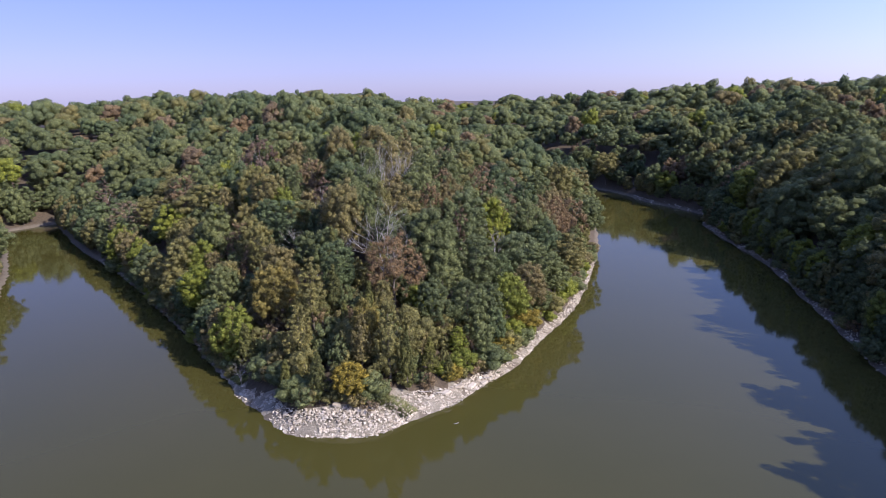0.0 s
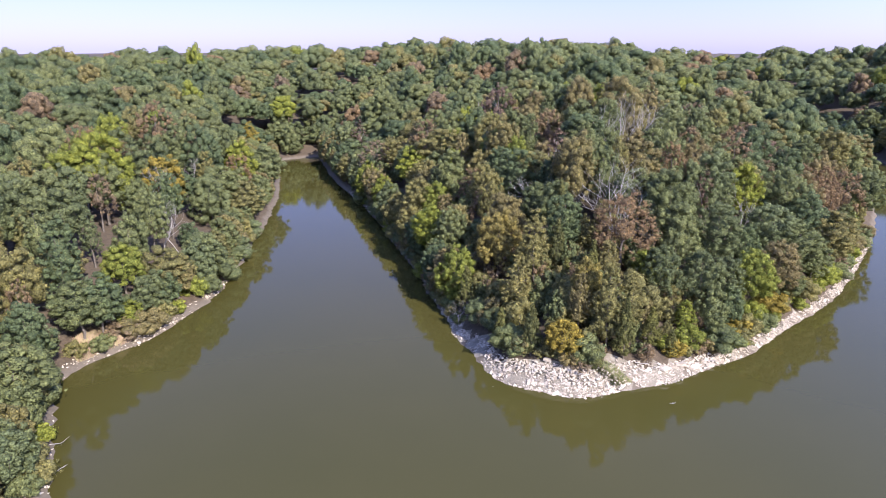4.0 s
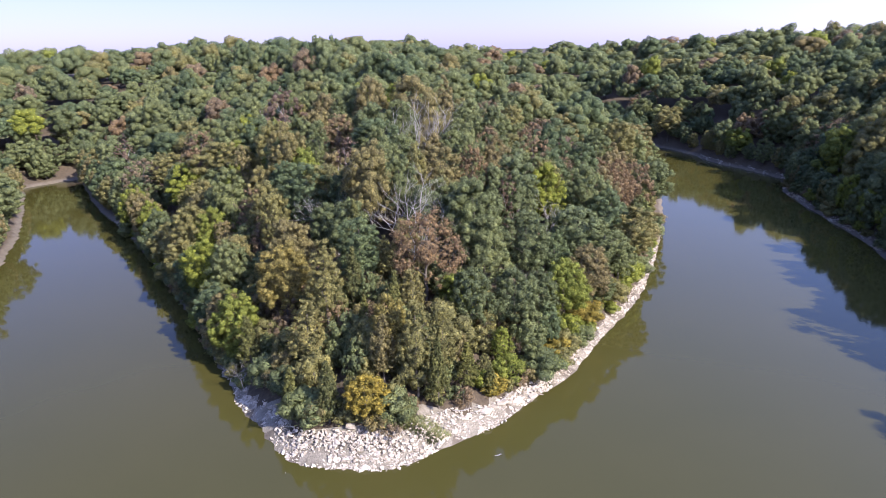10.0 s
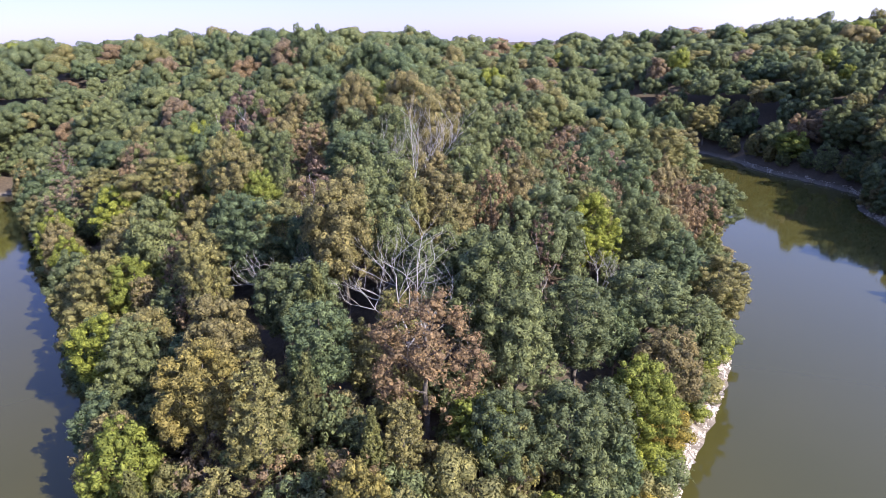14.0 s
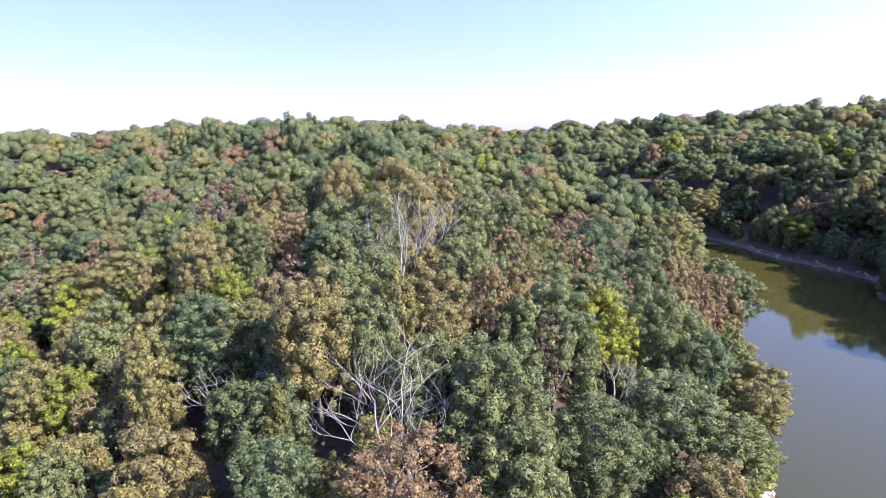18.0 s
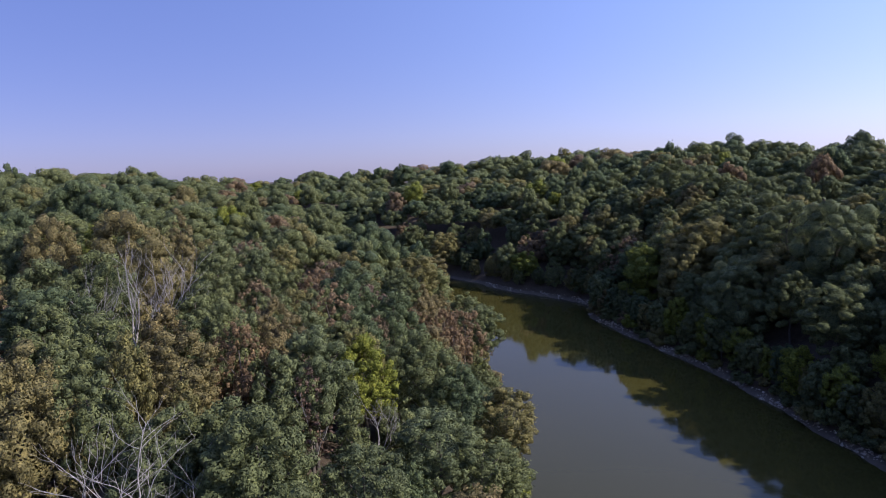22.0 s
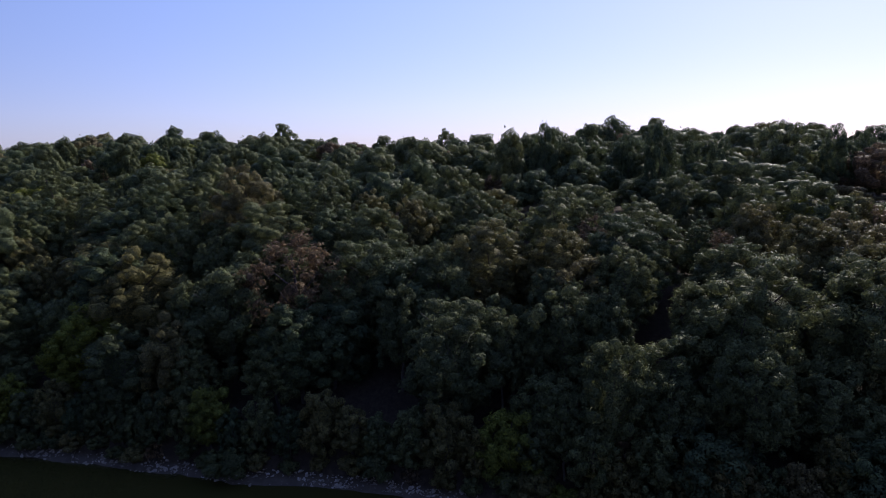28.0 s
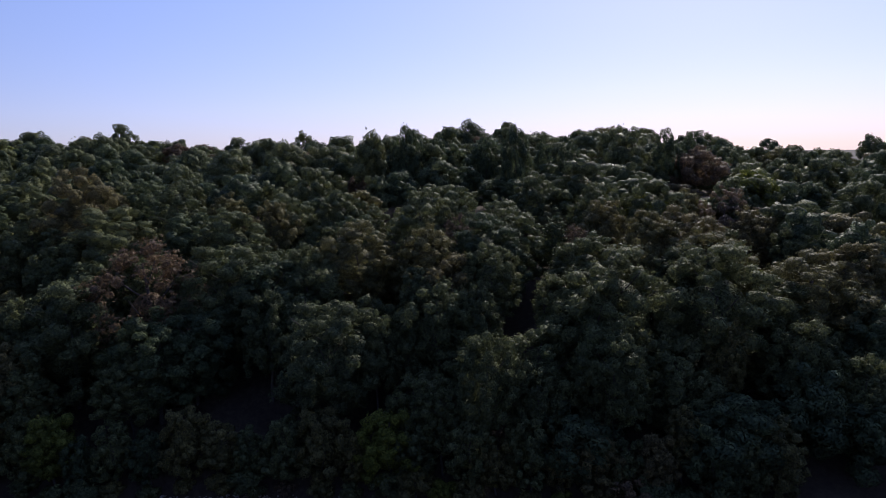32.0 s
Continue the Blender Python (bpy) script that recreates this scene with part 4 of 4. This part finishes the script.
def tip_width(p):
    return 1.0 + 2.4 * math.exp(-((p[0] + 11) / 12) ** 2) if p[0] > -30 else 0.45


lay("stone_bank_peninsula", "broken white limestone rubble", band(SHORE_P, -0.1, tip_width, 27.0, 60, 160), 300, "pale limestone rubble bank round the tip of the peninsula")
lay("stone_bank_east", "grey limestone rubble in shade", band(SHORE_E, -0.1, lambda p: 1.0, 14.0, 45, 250), 0, "grey limestone rubble strip below the shaded bank")
lay("stone_bank_west", "broken pale limestone rubble", band(SHORE_W, -0.2, lambda p: 0.9, 9.0, 25, 105), 0, "pale limestone rubble strip below the sunlit bank")


# ---- small things at the water's edge ----
def branch(name, label, x, y, z, length, turn, tilt, girth, seed, category="branch"):
    """A fallen branch: a crooked stem with a few side twigs."""
    r = np.random.default_rng(seed)
    pts = [np.zeros(3)]
    way_ = np.array([1.0, 0, 0])
    for _ in range(6):
        way_ = way_ + 0.22 * r.standard_normal(3) * np.array([1, 1, 0.4])
        way_ /= np.linalg.norm(way_)
        pts.append(pts[-1] + way_ * length / 6)
    ob = new(name, mesh_from(name, *tube(r, pts, girth, girth * 0.35, 7), [DEADWOOD], True))
    ob.matrix_basis = pose(x, y, z, 0, -tilt, turn)
    for k in (2, 3, 4, 5):
        d_ = np.array([0.5, r.choice([-1, 1]) * 0.8, 0.25 * r.random()])
        tw = [pts[k] + d_ * length * 0.28 * u + 0.03 * r.standard_normal(3) * u for u in (0, 0.5, 1)]
        part("twig", mesh_from("twig", *tube(r, tw, girth * 0.4, girth * 0.12, 5), [DEADWOOD], True), ob)
    return tagged(ob, label, category, group="driftwood")


WOOD = "weathered grey driftwood branch lying on the limestone rubble"
RUBBLE_WOOD = [(-14.2, 74.5, 2.6, 10), (-17.5, 74.0, 2.0, 40), (-10.5, 73.8, 3.0, -15), (-3.8, 77.0, 2.2, 30),
               (1.0, 80.0, 2.4, 35), (4.5, 83.5, 2.0, 50)]
WATER_WOOD = [(0.7, 72.3, 0.7, 20), (-19.7, 68.5, 0.6, 100)]
BANK_WOOD = [(-59.0, 40.0, 2.6, 20), (-54.6, 35.6, 2.5, 30)]
SLABS = [(1.6, 80.6, 0.9, 30), (3.4, 82.0, 0.8, 60), (-0.3, 78.4, 0.7, 10), (5.2, 83.6, 0.7, 45),
         (-14.0, 73.0, 0.6, 0), (-9.0, 73.0, 0.6, 80)]
SILO = (24.6, 399.2, 9.0)
for k, (x, y, ln, turn) in enumerate(RUBBLE_WOOD):
    branch("driftwood_branch", WOOD, x, y, float(ground_height(x, y)) + 0.22, ln, turn, 2, 0.055, 500 + k)
for k, (x, y, ln, turn) in enumerate(WATER_WOOD):
    branch("sunken_branch", "dark sodden branch poking out of the murky water", x, y, -0.04, ln, turn, 6, 0.06, 540 + k)
for k, (x, y, ln, turn) in enumerate(BANK_WOOD):
    branch("fallen_branch", "bare pale branch leaning from the bank over the water", x, y, 0.45, ln, turn, 5, 0.05, 560 + k)

# broad slabs of limestone on the rubble
for k, (x, y, s_, turn) in enumerate(SLABS):
    r = np.random.default_rng(600 + k)
    bm = bmesh.new()
    ring = []
    for q in range(7):
        a = 2 * math.pi * q / 7 + 0.25 * r.random()
        rad = s_ * (0.8 + 0.4 * r.random())
        ring.append((rad * math.cos(a), 0.65 * rad * math.sin(a)))
    low_ = [bm.verts.new((p[0], p[1], -0.14)) for p in ring]
    top_ = [bm.verts.new((p[0] * 0.95, p[1] * 0.95, 0.12 + 0.03 * r.random())) for p in ring]
    bm.faces.new(top_)
    bm.faces.new(list(reversed(low_)))
    for q in range(7):
        bm.faces.new((low_[q], low_[(q + 1) % 7], top_[(q + 1) % 7], top_[q]))
    bmesh.ops.bevel(bm, geom=list(bm.edges), offset=0.03, segments=1, affect="EDGES")
    me = bpy.data.meshes.new("stone_slab")
    bm.to_mesh(me)
    bm.free()
    me.materials.append(STONE)
    ob = new("stone_slab", me)
    ob.matrix_basis = pose(x, y, float(ground_height(x, y)) + 0.16, 6 * r.standard_normal(), 5 * r.standard_normal(), turn)
    tagged(ob, "broad pale limestone slab on the rubble bank", "stone slab", group="slabs")


# dry grass on the open bit of the sunlit bank
def grass(name, label, cx, cy, rx, ry, count_, tall, colours):
    m, t, b = material(name)
    geo = t.nodes.new("ShaderNodeNewGeometry")
    t.links.new(ramp(t, geo.outputs["Random Per Island"], colours), b.inputs["Base Color"])
    b.inputs["Roughness"].default_value = 0.8
    r = np.random.default_rng(count_)
    a, q = r.random(count_) * 6.283, np.sqrt(r.random(count_))
    x, y = cx + rx * q * np.cos(a), cy + ry * q * np.sin(a)
    d = shore_distance(x, y)
    ok = d > 0.5
    x, y, d = x[ok], y[ok], d[ok]
    z = ground_height(x, y, d)
    n = len(x)
    foot = np.stack([x, y, z - 0.03], 1)
    side = np.stack([np.cos(a[ok]), np.sin(a[ok]), np.zeros(n)], 1) * (0.05 + 0.05 * r.random((n, 1)))
    tip_ = foot + np.stack([0.25 * r.standard_normal(n), 0.25 * r.standard_normal(n), tall * (0.5 + 0.6 * r.random(n))], 1)
    v = np.stack([foot - side, foot + side, tip_], 1).reshape(-1, 3)
    ob = new(name, mesh_from(name, v, np.arange(3 * n).reshape(-1, 3), [m]))
    tagged(ob, label, "grass", kind="stuff")


grass("dry_grass", "tan and pinkish dry grass on the open bank", -72.2, 58.6, 2.6, 4.2, 6000, 0.9, [(0.0, (0.20, 0.13, 0.09)), (0.5, (0.28, 0.20, 0.13)), (1.0, (0.24, 0.22, 0.10))])
grass("shore_grass", "thin green grass among the stones at the tip", -8.5, 74.2, 6.5, 1.1, 3500, 0.6, [(0.0, (0.09, 0.11, 0.04)), (1.0, (0.20, 0.18, 0.08))])


# a white silo far off on the skyline
def silo(x, y, h):
    m, t, b = material("white_paint")
    geo = t.nodes.new("ShaderNodeNewGeometry")
    t.links.new(ramp(t, noise_of(t, geo.outputs["Position"], 0.8, 4.0), [(0.3, (0.66, 0.66, 0.64)), (0.7, (0.80, 0.80, 0.79))]), b.inputs["Base Color"])
    b.inputs["Roughness"].default_value = 0.5
    r = np.random.default_rng(3)
    z0 = float(ground_height(x, y))
    ob = new("silo")
    ob.location = (x, y, z0)
    part("tank", mesh_from("tank", *tube(r, [(0, 0, -0.5), (0, 0, h * 0.5), (0, 0, h)], 1.7, 1.7, 20), [m], True), ob)
    part("domed_roof", mesh_from("domed_roof", *joined([tube(r, [(0, 0, h), (0, 0, h + 0.5)], 1.75, 1.4, 20), tube(r, [(0, 0, h + 0.5), (0, 0, h + 0.95)], 1.4, 0.15, 20)]), [m], True), ob)
    for k in (0.25, 0.5, 0.75):
        part("hoop", mesh_from("hoop", *tube(r, [(0, 0, h * k - 0.06), (0, 0, h * k + 0.06)], 1.74, 1.74, 20), [BARK], True), ob)
    tagged(ob, "white farm silo showing above the far treetops", "silo")


silo(*SILO)
print("trees", count, n1, n2)
